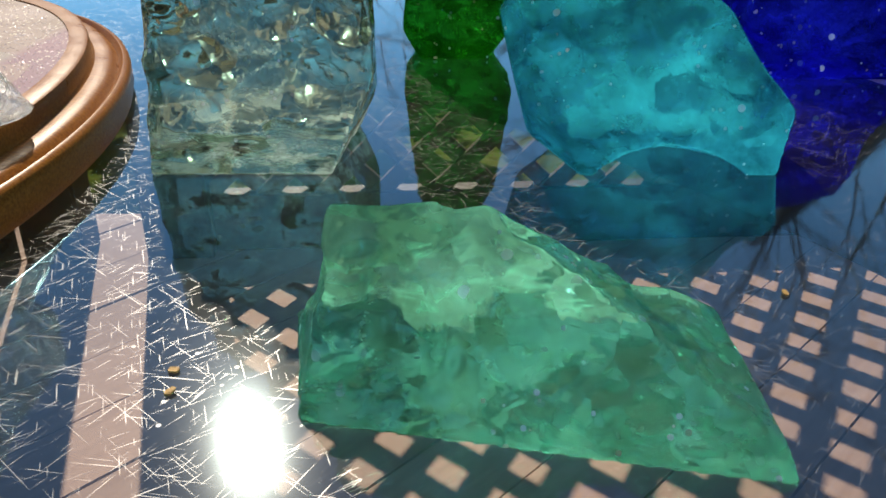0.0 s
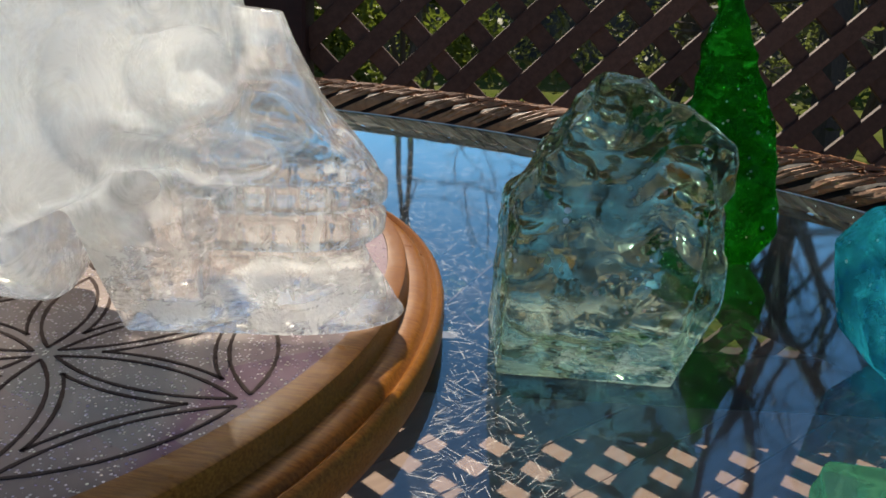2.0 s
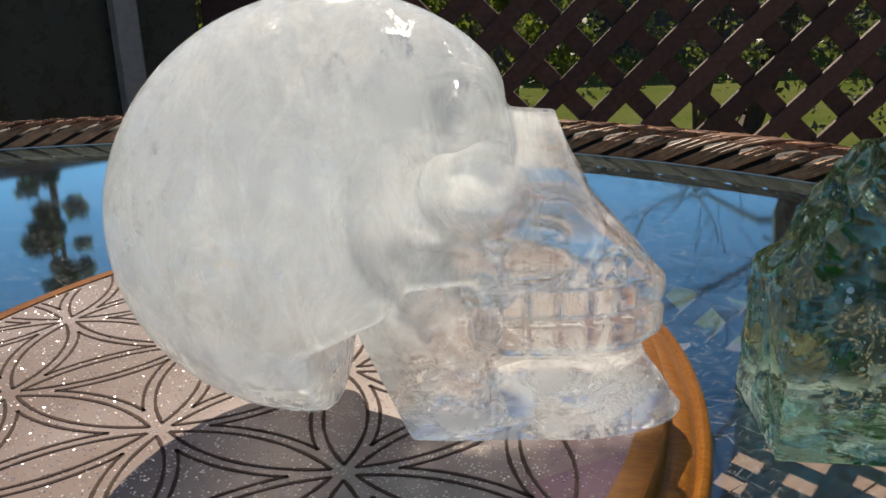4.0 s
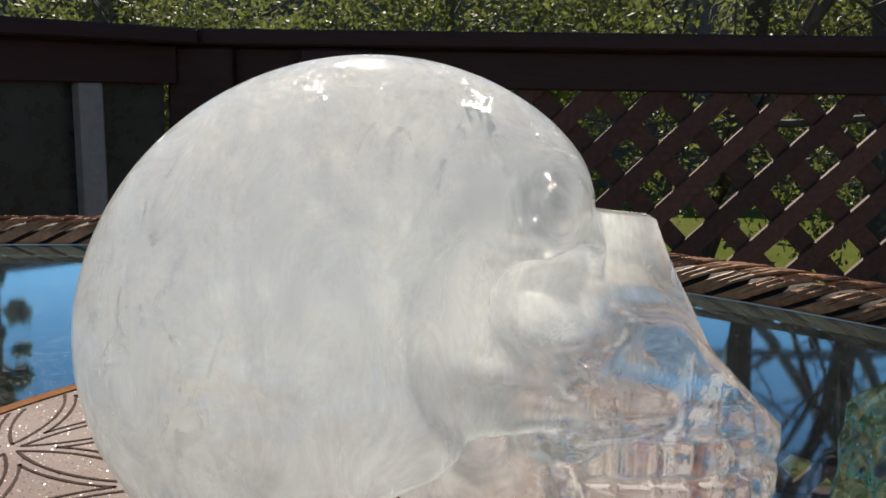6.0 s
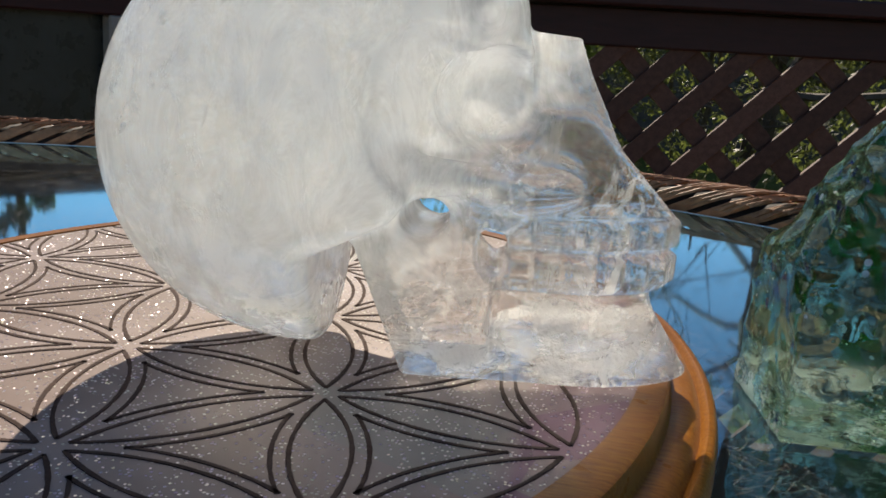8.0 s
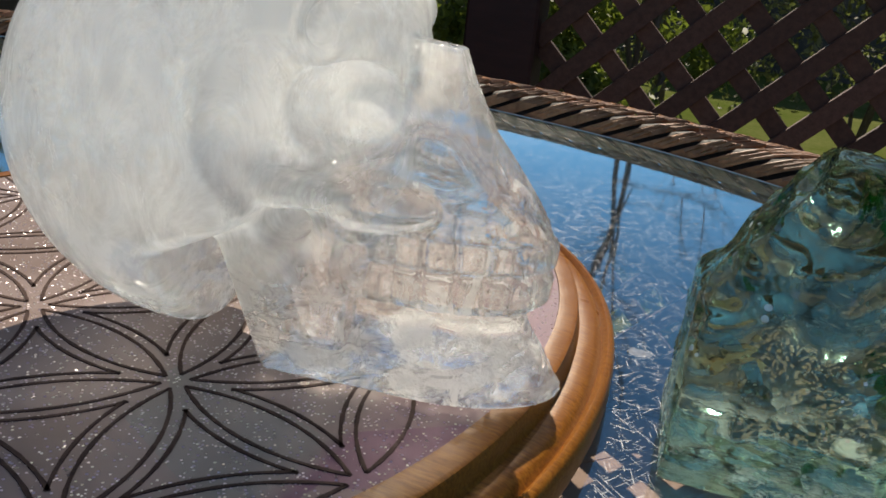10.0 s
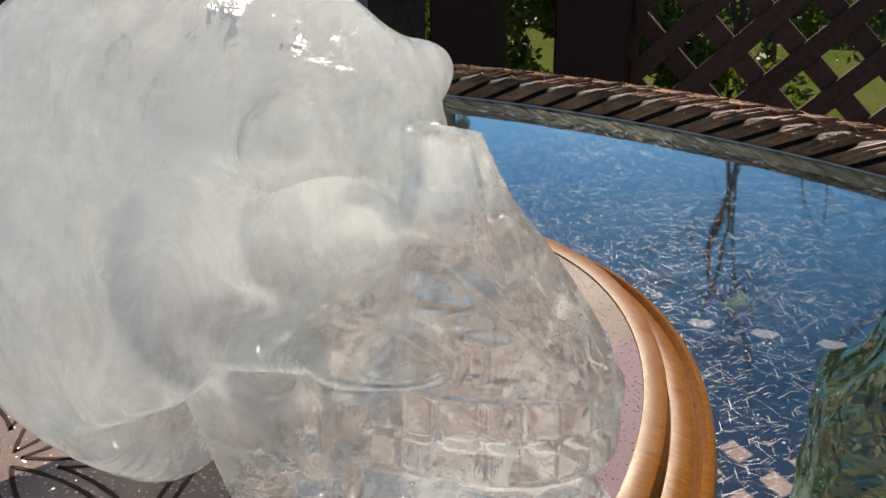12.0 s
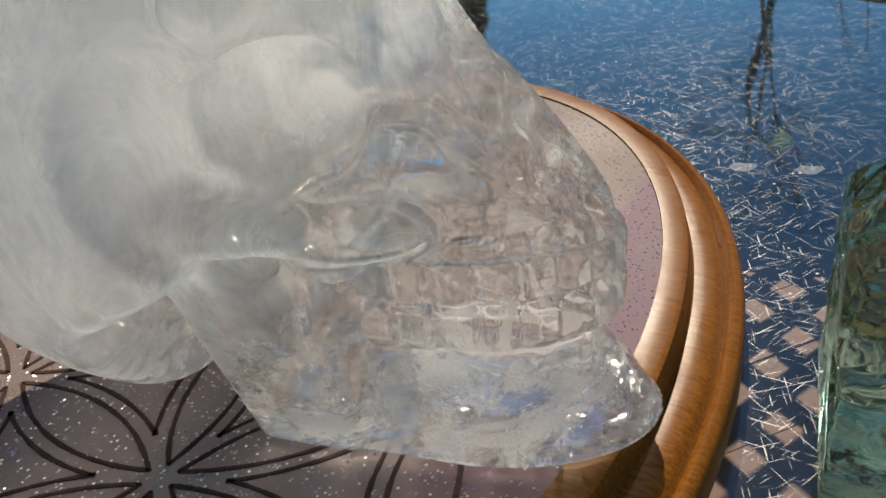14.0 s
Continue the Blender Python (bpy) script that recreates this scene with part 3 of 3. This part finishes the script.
profile = [(-0.0012, H), (-0.0003, H - 0.0004), (0.0, H - 0.0012), (0.0002, H - 0.0042), (0.0008, H - 0.0050), (0.0022, H - 0.0050), (0.0042, H - 0.0053),
           (0.0054, H - 0.0059), (0.0060, H - 0.0070), (0.0064, H - 0.0073), (0.0069, H - 0.0064), (0.0077, H - 0.0058), (0.0086, H - 0.0060), (0.0093, H - 0.0068),
           (0.0096, H - 0.0082), (0.0096, 0.0030), (0.0090, 0.0008), (0.0080, 0.0)]
outer = [lambda a, o=o, z=z: (*oval(a, OVAL_X, OVAL_Y, o), z) for o, z in profile]
part("wooden_rim", sweep_oval(inner + outer), WOOD, plinth, "honey-coloured wooden rim stepped down to a rounded lip", True)
slab = bmesh.new()
floor_ring = [slab.verts.new((*oval(2 * math.pi * k / 200, INLAY_X - 0.0001, INLAY_Y - 0.0001, 0, INLAY_SHIFT), H - 0.0004)) for k in range(200)]
slab.faces.new(floor_ring)
lift = bmesh.ops.extrude_face_region(slab, geom=list(slab.faces))["geom"]
bmesh.ops.translate(slab, verts=[g for g in lift if isinstance(g, bmesh.types.BMVert)], vec=(0, 0, 0.0006 - H))
bmesh.ops.recalc_face_normals(slab, faces=slab.faces)
part("resin_inlay", slab, RESIN, plinth, "mauve resin sparkling with glitter")
# the flower: overlapping circles, each drawn twice, once inside the petals and once in the fields between them
turned = Matrix.Rotation(radians(-OVAL_TURN), 2)
NODE = turned @ Vector(((-0.273 * 0.53) - DISC[0], (0.261 * 0.53) - DISC[1]))
STEP, GAP, LINE = 0.0440, 0.0013, 0.00036
FLOWER_TURN = 165.0 - OVAL_TURN
fa, fb = radians(FLOWER_TURN), radians(FLOWER_TURN - 60)
CENTRES = [(NODE[0] + STEP * (i * math.cos(fa) + j * math.cos(fb)), NODE[1] + STEP * (i * math.sin(fa) + j * math.sin(fb))) for i in range(-7, 8) for j in range(-7, 8)]


def on_inlay(x, y):
    """On the resin, and within the flower, which ends with the circle round its outermost knot."""
    return (x / (INLAY_X - 0.0015)) ** 2 + ((y - INLAY_SHIFT) / (INLAY_Y - 0.0015)) ** 2 < 1 and any(
        math.hypot(x - ox, y - oy) < STEP for ox, oy in CENTRES if ox < NODE[0] - 0.02 or abs(ox - NODE[0]) + abs(oy - NODE[1]) < 0.001)


def arc(cx, cy, radius, first, count, steps):
    """One drawn line of the flower, a little uneven in width, raised a hair above the resin."""
    bm, rows = bmesh.new(), []
    for k in range(first, first + count + 1):
        q = 2 * math.pi * k / steps
        wide = LINE * (1 + 0.25 * math.sin(23 * q + 5 * cx) * math.sin(41 * q))
        rows.append([bm.verts.new((cx + (radius + e * wide) * math.cos(q), cy + (radius + e * wide) * math.sin(q), z)) for e, z in ((-1, H - 0.0004), (-1, H - 0.00024), (1, H - 0.00024), (1, H - 0.0004))])
    for a, b in zip(rows, rows[1:]):
        for m in range(3):
            bm.faces.new((a[m], a[m + 1], b[m + 1], b[m]))
    bm.faces.new(rows[0][::-1])
    bm.faces.new(rows[-1])
    bmesh.ops.recalc_face_normals(bm, faces=bm.faces)
    part("inlay_line", bm, INK, plinth)


for cx, cy in CENTRES:
    if math.hypot(cx / INLAY_X, cy / INLAY_Y) > 1.6:
        continue
    for sign in (-1, 1):
        radius, steps = STEP + sign * GAP, 180
        keep = []
        for k in range(steps):
            mid = 2 * math.pi * (k + 0.5) / steps
            px, py = cx + radius * math.cos(mid), cy + radius * math.sin(mid)
            inside = sum(math.hypot(px - ox, py - oy) < radius for ox, oy in CENTRES if (ox, oy) != (cx, cy))
            keep.append(on_inlay(px, py) and (inside >= 3 if sign < 0 else inside <= 3))
        for k in range(steps):
            if keep[k] and not keep[k - 1]:
                count = next((n for n in range(steps) if not keep[(k + n) % steps]), steps)
                if count > 2:
                    arc(cx, cy, radius, k, count, steps)


# ---------------------------------------------------------------- quartz skull, carved from one stone
def skull_field(x, y, z):
    """Millimetres at twice the true size: x to the face, z up from the plinth."""
    a = np.abs(y)
    cran = ell(x, y, z, (-86, 0, 81.5), (83.6, 60, 77.3), 30)
    cran = smax(cran, x + 18.5, 12)
    cran = smax(cran, -np.maximum(-83 - x, z - 47 - 0.5 * (x + 75)), 7)
    cran = smax(cran, -np.maximum(-19.5 - x, z - 118.5), 1.5)
    cran = smin(cran, ell(x, y, z, (-31, 4, 122), (12, 56, 14)), 6)
    # hollow below the temples, in front of the cranial bulge
    fossa = ell(x, a, z, (-44, 58, 92), (22, 26, 30))
    cran = smax(cran, -fossa, 2)
    under = np.maximum(-52 - x, z - 84)
    cran = smax(cran, -under, 3)
    # bridge of the nose, sharp at the top
    nasal = np.maximum.reduce([a - (6 + (116 - z) * 0.3), z - 116.2 + 0.08 * x, 0.92 * x + 0.39 * z - 45.5, -x - 60, 62 - z])
    nasal = smax(nasal, -(np.hypot(x - 60, z - 128) - 60), 2)
    core = smax(smax(a - 30, np.abs(x + 42) - 26, 8), np.abs(z - 82) - 32, 8)
    plan = (np.sqrt((np.maximum(x + 5, 0) / 47) ** 2 + (y / 26.5) ** 2) - 1) * 26.5
    maxil = smax(smax(smax(plan, np.abs(z - 74.5) - 17.5, 3), 0.72 * x + 0.695 * z - 67.3, 3), -x - 52, 5)
    # teeth, upper and lower rows
    turn = np.degrees(np.arctan2(np.maximum(x + 5, 0) / 47, a / 26.5 + 1e-6))
    along = np.where(x > -5, turn * 0.68, x + 5) - 4.5
    tooth = np.abs(((along / 10.0) % 1.0) - 0.5) * 2
    groove = 3.0 * np.exp(-((1 - tooth) / 0.16) ** 2)
    bite = 2.8 * np.exp(-((z - 45.5) / 1.3) ** 2)
    crown = 2.0 * np.exp(-(np.maximum(np.abs(z - 45.5) - 9.5, 0) / 2.0) ** 2)
    teeth = smax(smax(plan + 2.6 - crown + groove + bite, np.abs(z - 45.5) - 14.5, 3), -x - 34, 3)
    teeth = smax(teeth, x - 41.5 - 0.1 * (z - 45), 2)
    # lower jaw with a flat base and a flared lip
    planb = (np.sqrt((np.maximum(x, 0) / 46.5) ** 2 + ((y - 2) / 29.5) ** 2) - 1) * 29.5
    lift = np.clip(z / 30, 0, 1)
    waist = 9 * lift * lift * (3 - 2 * lift) - 1.6 * np.exp(-(z / 3.0) ** 2)
    rear = -0.923 * x - 0.385 * z - 48.5
    jaw = smax(smax(planb + waist, np.abs(z - 18) - 18, 1.2), rear, 1.5)
    jaw = smax(jaw, -ell(x, a, z, (-4, 41, 21), (40, 15, 8)), 4)
    ramus = smax(smax(smax(a - 31, rear, 1.5), x + 24, 5), np.abs(z - 36) - 36, 4)
    cheek = smin(ell(x, a, z, (-22, 29, 67), (25, 9, 7.5)), ell(x, a, z, (-56, 38, 70), (32, 8, 7)), 6)
    d = smin(cran, core, 8)
    d = smin(d, ramus, 5)
    d = smin(d, maxil, 5)
    d = smin(d, cheek, 5)
    d = smax(d, -ell(x, a, z, (-27, 30, 95), (20, 22, 17.5)), 2)
    d = smax(d, -ell(x, a, z, (19, 4, 80), (12, 5, 15), -35), 3)
    d = smin(d, nasal, 2)
    d = smin(d, jaw, 2.5)
    d = smin(d, teeth, 1.2)
    d = smin(d, ell(x, a, z, (-108, 23, 42), (21, 14, 16)), 8)
    # openings between the jaw's branch and the cheek, right through
    d = smax(d, -(np.hypot((x + 48) / 1.1, z - 55) - 7.5), 2)
    d = smax(d, -(np.hypot((x + 25) * 1.4 + 0.1 * (z - 44), z - 44) - 8.5), 2)
    d = smax(d, -ell(x, a, z, (-38, 36, 50), (13, 11, 15)), 3)
    return np.maximum(d, 0.6 - z)


SKULL_SIZE = 0.53 / 1000
sv, sq = surface(skull_field, (-172, -62, -3), (54, 62, 163), 1.05)
sv = sv * SKULL_SIZE
me = mesh_from("crystal_skull", sv, sq, QUARTZ)
skull = new("crystal_skull", me)
skull.matrix_world = pose(-0.203 * 0.53, 0.3175 * 0.53, DISC_TOP - 0.0002, 0, 0, 5)
tagged(skull, "carved clear and milky quartz crystal skull on a wooden plinth", "sculpture")


# ---------------------------------------------------------------- slag glass chunks
def chunk_field(planes, scoops, rough, seed, scale, middle, scars):
    """A broken lump in mm: inside all planes (normal, distance), with round scoops (centre, radius) struck off
    and shallow shell-shaped scars all round the middle."""
    r = np.random.default_rng(seed)
    off = r.uniform(-9, 9, (6, 4))
    struck = list(scoops)

    def lump(x, y, z):
        d = None
        for (nx, ny, nz), dist in planes:
            k = math.sqrt(nx * nx + ny * ny + nz * nz)
            e = (nx * x + ny * y + nz * z) / k - dist
            d = e if d is None else smax(d, e, 1.0)
        for (cx, cy, cz), rad in struck:
            d = smax(d, rad - np.sqrt((x - cx) ** 2 + (y - cy) ** 2 + (z - cz) ** 2), 0.35)
        return d

    marks = []
    for k in range(scars):
        way = r.normal(0, 1, 3)
        way[2] = abs(way[2]) * (0.4 if k % 3 else 1.0)
        way /= np.linalg.norm(way)
        reach = np.arange(0.0, 90.0, 0.5)
        line = np.array(middle)[:, None] + way[:, None] * reach
        out = np.argmax(lump(*line) > 0)
        rad = r.uniform(4, 10)
        marks.append((tuple(line[:, out] + way * (rad - r.uniform(0.5, 1.3))), rad))
    struck += marks

    def field(x, y, z):
        w = 0
        for ox, oy, oz, q in off:
            w = w + np.sin(x * scale * (0.6 + 0.1 * q) + ox + np.sin(y * scale * 0.7 + oy) * 1.5) * np.sin(z * scale * (0.8 - 0.03 * q) + oz + np.sin(x * scale * 0.5 + q))
        ridge = np.abs(w) / 3
        return np.maximum(lump(x, y, z) + rough * ridge * (0.2 + np.clip(z / 55, 0, 1)), 0.15 - z)

    return field


def chunk(name, label, lo, hi, field, material, at, step=0.7, turn=0):
    v, q = surface(field, lo, hi, step)
    ob = new(name, mesh_from(name, v / 1000, q, material))
    ob.matrix_world = pose(*at, 0, 0, turn)
    return tagged(ob, label, "glass chunk", "glass chunks on the table")


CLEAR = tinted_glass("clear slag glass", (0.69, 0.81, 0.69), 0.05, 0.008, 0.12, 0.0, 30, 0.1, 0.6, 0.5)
AQUA = tinted_glass("sea-green slag glass", (0.50, 0.93, 0.77), 0.14, 0.012, 0.5, 0.27, 44, 0.1, 1.0, 0.0)
TEAL = tinted_glass("teal slag glass", (0.09, 0.68, 0.77), 0.22, 0.015, 0.4, 0.45, 42, 0.08, 0.7)
GREEN = tinted_glass("bottle-green slag glass", (0.07, 0.60, 0.13), 0.16, 0.015, 0.7, 0.05, 60, 0.1, 1.2)
BLUE = tinted_glass("cobalt slag glass", (0.05, 0.11, 0.85), 0.2, 0.02, 0.5, 0.18, 60, 0.10, 0.8)

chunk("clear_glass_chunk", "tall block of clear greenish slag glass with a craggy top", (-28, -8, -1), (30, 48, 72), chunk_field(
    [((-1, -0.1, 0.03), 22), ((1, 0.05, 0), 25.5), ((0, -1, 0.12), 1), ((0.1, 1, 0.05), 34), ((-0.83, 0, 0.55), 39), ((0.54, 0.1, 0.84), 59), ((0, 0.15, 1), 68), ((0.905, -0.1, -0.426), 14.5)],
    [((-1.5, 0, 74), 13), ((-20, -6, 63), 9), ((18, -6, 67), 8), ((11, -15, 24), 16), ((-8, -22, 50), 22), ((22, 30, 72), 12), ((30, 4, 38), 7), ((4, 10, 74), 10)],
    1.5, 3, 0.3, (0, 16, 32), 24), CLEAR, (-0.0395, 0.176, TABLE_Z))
chunk("sea_green_glass_chunk", "low wedge of sea-green slag glass with bubbles", (-36, -24, -1), (38, 26, 34), chunk_field(
    [((-1, -0.15, 0.23), 28.5), ((-0.05, 0.15, 1), 27.5), ((0.6, 0, 1), 19.2), ((-0.2, -1, 0.6), 9.9), ((0.05, 1, 0.5), 17.9), ((1, 0, 0.3), 30.6), ((-0.5, -0.8, 0.9), 26)],
    [((-20, -17, 15), 9.5), ((4, -20, 26), 14), ((24, -20, 18), 11.5)],
    1.2, 11, 0.3, (-4, 0, 9), 40), AQUA, (0.010, 0.098, TABLE_Z), 0.6)
chunk("teal_glass_chunk", "teal slag glass lump resting on its corners", (-36, -14, -1), (34, 22, 48), chunk_field(
    [((1, 0, -0.23), 26.3), ((1, 0, 0.76), 31.8), ((0.55, 0, 1), 36.5), ((-0.2, 0, 1), 43.9), ((-1, 0, 0.78), 44.3), ((-1, 0, -0.27), 22.8), ((-0.75, 0, -1), 8.7), ((0, -1, 0.25), 9.2), ((0, 1, 0.2), 17), ((0.3, -0.8, 0.8), 36)],
    [((4, -8, -19), 25), ((-4, -31, 16), 22.5), ((24, -25, 32), 16)],
    0.8, 24, 0.16, (0, 2, 22), 16), TEAL, (0.0435, 0.184, TABLE_Z))
chunk("green_glass_chunk", "tall spire of bottle-green slag glass", (-26, -18, -1), (26, 18, 94), chunk_field(
    [((-1, 0, 0.1), 16), ((1, 0, 0.14), 20), ((1, 0, 0.42), 30), ((-1, 0.1, 0.3), 32), ((0, -1, 0.06), 12), ((0, 1, 0.1), 14), ((0.6, 0.2, 1), 76), ((-0.8, 0, 1), 78), ((1, 0, -0.7), 9), ((-1, 0, -0.7), 8)],
    [((24, -8, 72), 13), ((-26, -8, 40), 12), ((16, -18, 44), 11), ((-6, -22, 66), 13)],
    1.6, 31, 0.3, (2, 0, 40), 34), GREEN, (0.003, 0.279, TABLE_Z))
chunk("cobalt_glass_chunk", "cobalt blue slag glass lump", (-30, -22, -1), (34, 24, 52), chunk_field(
    [((-1, 0, 0.35), 24), ((1, 0, 0.2), 26), ((0, -1, 0.2), 17), ((0, 1, 0.2), 19), ((-0.5, 0.1, 1), 41), ((0.35, 0, 1), 42)],
    [((-8, -30, 40), 22), ((26, -16, 40), 12)],
    0.9, 41, 0.2, (2, 0, 18), 24), BLUE, (0.104, 0.262, TABLE_Z), 0.8)


# ---------------------------------------------------------------- garden beyond the deck
def leaf_cloud(name, blobs, count, size, material, parent, seed):
    """Many small leaves scattered in the shells of several clumps."""
    r = np.random.default_rng(seed)
    verts, faces = [], []
    for k in range(count):
        (cx, cy, cz, rad) = blobs[r.integers(len(blobs))]
        d = r.normal(0, 1, 3)
        d /= np.linalg.norm(d)
        p = np.array((cx, cy, cz)) + d * rad * r.uniform(0.45, 1.08) * (1, 1, 0.85)
        u = r.normal(0, 1, 3)
        u /= np.linalg.norm(u)
        w = np.cross(u, r.normal(0, 1, 3))
        w /= np.linalg.norm(w)
        s = size * r.uniform(0.6, 1.4)
        base = len(verts)
        verts += [p - u * s, p + w * s * 0.45, p + u * s, p - w * s * 0.45]
        faces.append((base, base + 1, base + 2, base + 3))
    me = bpy.data.meshes.new(name)
    me.from_pydata([tuple(map(float, v)) for v in verts], [], faces)
    me.materials.append(material)
    ob = new(name, me)
    ob.parent = parent
    return ob


def branch(bm, start, way, length, radius, depth, r):
    pts, p, d = [Vector(start)], Vector(start), Vector(way).normalized()
    for k in range(5):
        d = (d + Vector(r.normal(0, 0.13, 3)) + Vector((0, 0, 0.03))).normalized()
        p = p + d * length / 5
        pts.append(p.copy())
    tube(bm, pts, radius, 5 if depth < 3 else 3, radius * 0.55)
    if depth >= 4:
        return
    for k in range(3 if depth < 2 else 4):
        at = pts[int(r.integers(2, 6))]
        side = Vector(r.normal(0, 1, 3))
        branch(bm, at, d + side * 0.75 + Vector((0, 0, 0.15)), length * r.uniform(0.5, 0.72), radius * 0.5, depth + 1, r)


def bare_tree(at, height, seed, lean=(0, 0, 1)):
    tree = thing("bare_tree", "leafless grey-barked tree behind the fence", "tree", at)
    bm = bmesh.new()
    branch(bm, (0, 0, -0.1), lean, height * 0.5, height * 0.011, 0, np.random.default_rng(seed))
    part("trunk", bm, BARK, tree, "", True)
    return tree


def shrub(at, width, height, seed, material, label, leaf=0.03, count=9000):
    r = np.random.default_rng(seed)
    bush = thing("shrub", label, "shrub", at)
    bm = bmesh.new()
    for k in range(4):
        tube(bm, [(0, 0, -0.05), (r.normal(0, 0.12 * width), r.normal(0, 0.12 * width), height * 0.45), (r.normal(0, 0.3 * width), r.normal(0, 0.3 * width), height * 0.85)], 0.03, 5, 0.008)
    part("trunk", bm, BARK, bush)
    blobs = [(r.normal(0, 0.3 * width), r.normal(0, 0.22 * width), height * r.uniform(0.25, 0.8), 0.26 * width * r.uniform(0.6, 1.2)) for k in range(10)]
    leaf_cloud("crown", blobs, count, leaf, material, bush, seed + 100)
    return bush


def conifer(at, height, seed):
    r = np.random.default_rng(seed)
    tree = thing("conifer", "dark evergreen conifer beyond the deck", "tree", at)
    bm = bmesh.new()
    tube(bm, [(0, 0, -0.1), (0, 0, height * 0.5), (0, 0, height)], height * 0.02, 7, 0.01)
    part("trunk", bm, BARK, tree)
    blobs = []
    for k in range(70):
        u = r.uniform(0.12, 1)
        a, reach = r.uniform(0, 6.28), height * 0.2 * (1.05 - u) * r.uniform(0.4, 1.1)
        blobs.append((reach * math.cos(a), reach * math.sin(a), height * u - reach * 0.25, height * 0.035 * (1.3 - u)))
    leaf_cloud("crown", blobs, 5000, 0.07, LEAF_DARK, tree, seed + 7)
    return tree


bm = bmesh.new()
steps = 90
low, high = [], []
for k in range(steps + 1):
    a = radians(-75 + 330 * k / steps)
    reach = 15 + 1.5 * math.sin(3 * a)
    top_z = 2.75 + 0.5 * noise.noise(Vector((k * 0.35, 0, 0))) + 0.35 * noise.noise(Vector((k * 1.1, 3, 0)))
    low.append(bm.verts.new((reach * math.cos(a), reach * math.sin(a), -0.8)))
    high.append(bm.verts.new((reach * 1.06 * math.cos(a), reach * 1.06 * math.sin(a), top_z)))
for k in range(steps):
    bm.faces.new((low[k], low[k + 1], high[k + 1], high[k]))
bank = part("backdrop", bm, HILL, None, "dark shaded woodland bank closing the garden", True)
tagged(bank, category="backdrop", kind="structure")

for k, (x, y, w, h, mat, lab) in enumerate([
        (-4.6, 6.0, 2.4, 2.45, LEAF_DARK, "dark evergreen shrub in shade"), (-3.0, 6.6, 2.2, 2.66, LEAF_DARK, "dark evergreen shrub in shade"),
        (-1.2, 7.0, 2.2, 2.80, LEAF_DARK, "dark evergreen shrub in shade"), (0.6, 7.2, 2.4, 2.73, LEAF_DARK, "dark evergreen shrub in shade"),
        (2.4, 7.0, 2.4, 2.80, LEAF_DARK, "dark evergreen shrub in shade"), (4.4, 6.6, 2.4, 2.66, LEAF_DARK, "dark evergreen shrub in shade"),
        (6.2, 6.0, 2.6, 2.66, LEAF_DARK, "dark evergreen shrub in shade"), (-6.4, 4.8, 2.6, 2.80, LEAF_DARK, "dark evergreen shrub in shade"),
        (-7.4, 2.6, 2.6, 2.94, LEAF_DARK, "dark evergreen shrub in shade"), (-1.75, 4.4, 0.8, 1.7, LEAF_LIGHT, "fresh green shrub with small leaves"),
        (-0.75, 4.8, 0.9, 1.75, LEAF_LIGHT, "fresh green shrub with small leaves")]):
    shrub((x, y, -0.55), w, h, 20 + k, mat, lab)
bare_tree((0.7, 6.2, -0.55), 5.0, 3, (0.1, -0.1, 1))
bare_tree((2.6, 6.4, -0.55), 5.4, 5, (-0.25, 0, 1))
bare_tree((-0.9, 8.0, -0.55), 5.6, 8, (0.2, 0, 1))
bare_tree((4.6, 6.8, -0.55), 5.0, 9, (-0.1, 0, 1))
bare_tree((1.7, 5.3, -0.55), 9.0, 12, (-0.05, -0.05, 1))
bare_tree((3.2, 5.0, -0.55), 8.5, 14, (-0.15, -0.1, 1))
bare_tree((0.9, 7.2, -0.55), 9.5, 17, (0.1, -0.1, 1))
conifer((-5.2, 7.4, -0.55), 4.6, 1)
conifer((-6.8, 6.4, -0.55), 4.2, 2)
conifer((-4.1, 8.6, -0.55), 3.9, 6)

# dry crumbs on the glass
for k, (x, y) in enumerate(((-0.0375, 0.1035), (-0.0365, 0.0985), (0.055, 0.125))):
    r = np.random.default_rng(60 + k)
    bm = bmesh.new()
    rim = [bm.verts.new((0.0011 * r.uniform(0.5, 1.2) * math.cos(a), 0.0006 * r.uniform(0.6, 1.2) * math.sin(a), 0.0001 + 0.0003 * r.uniform(0, 1))) for a in (0, 1, 2.1, 3.2, 4.2, 5.3)]
    bm.faces.new(rim)
    up = bmesh.ops.extrude_face_region(bm, geom=list(bm.faces))["geom"]
    bmesh.ops.translate(bm, verts=[g for g in up if isinstance(g, bmesh.types.BMVert)], vec=(0, 0, 0.0003))
    ob = new("leaf_crumb", mesh_of("leaf_crumb", bm, CRUMB))
    ob.matrix_world = pose(x, y, TABLE_Z, 0, 0, 50 * k)
    tagged(ob, "tiny dry brown leaf crumb on the glass", "crumb", "crumbs on the table")
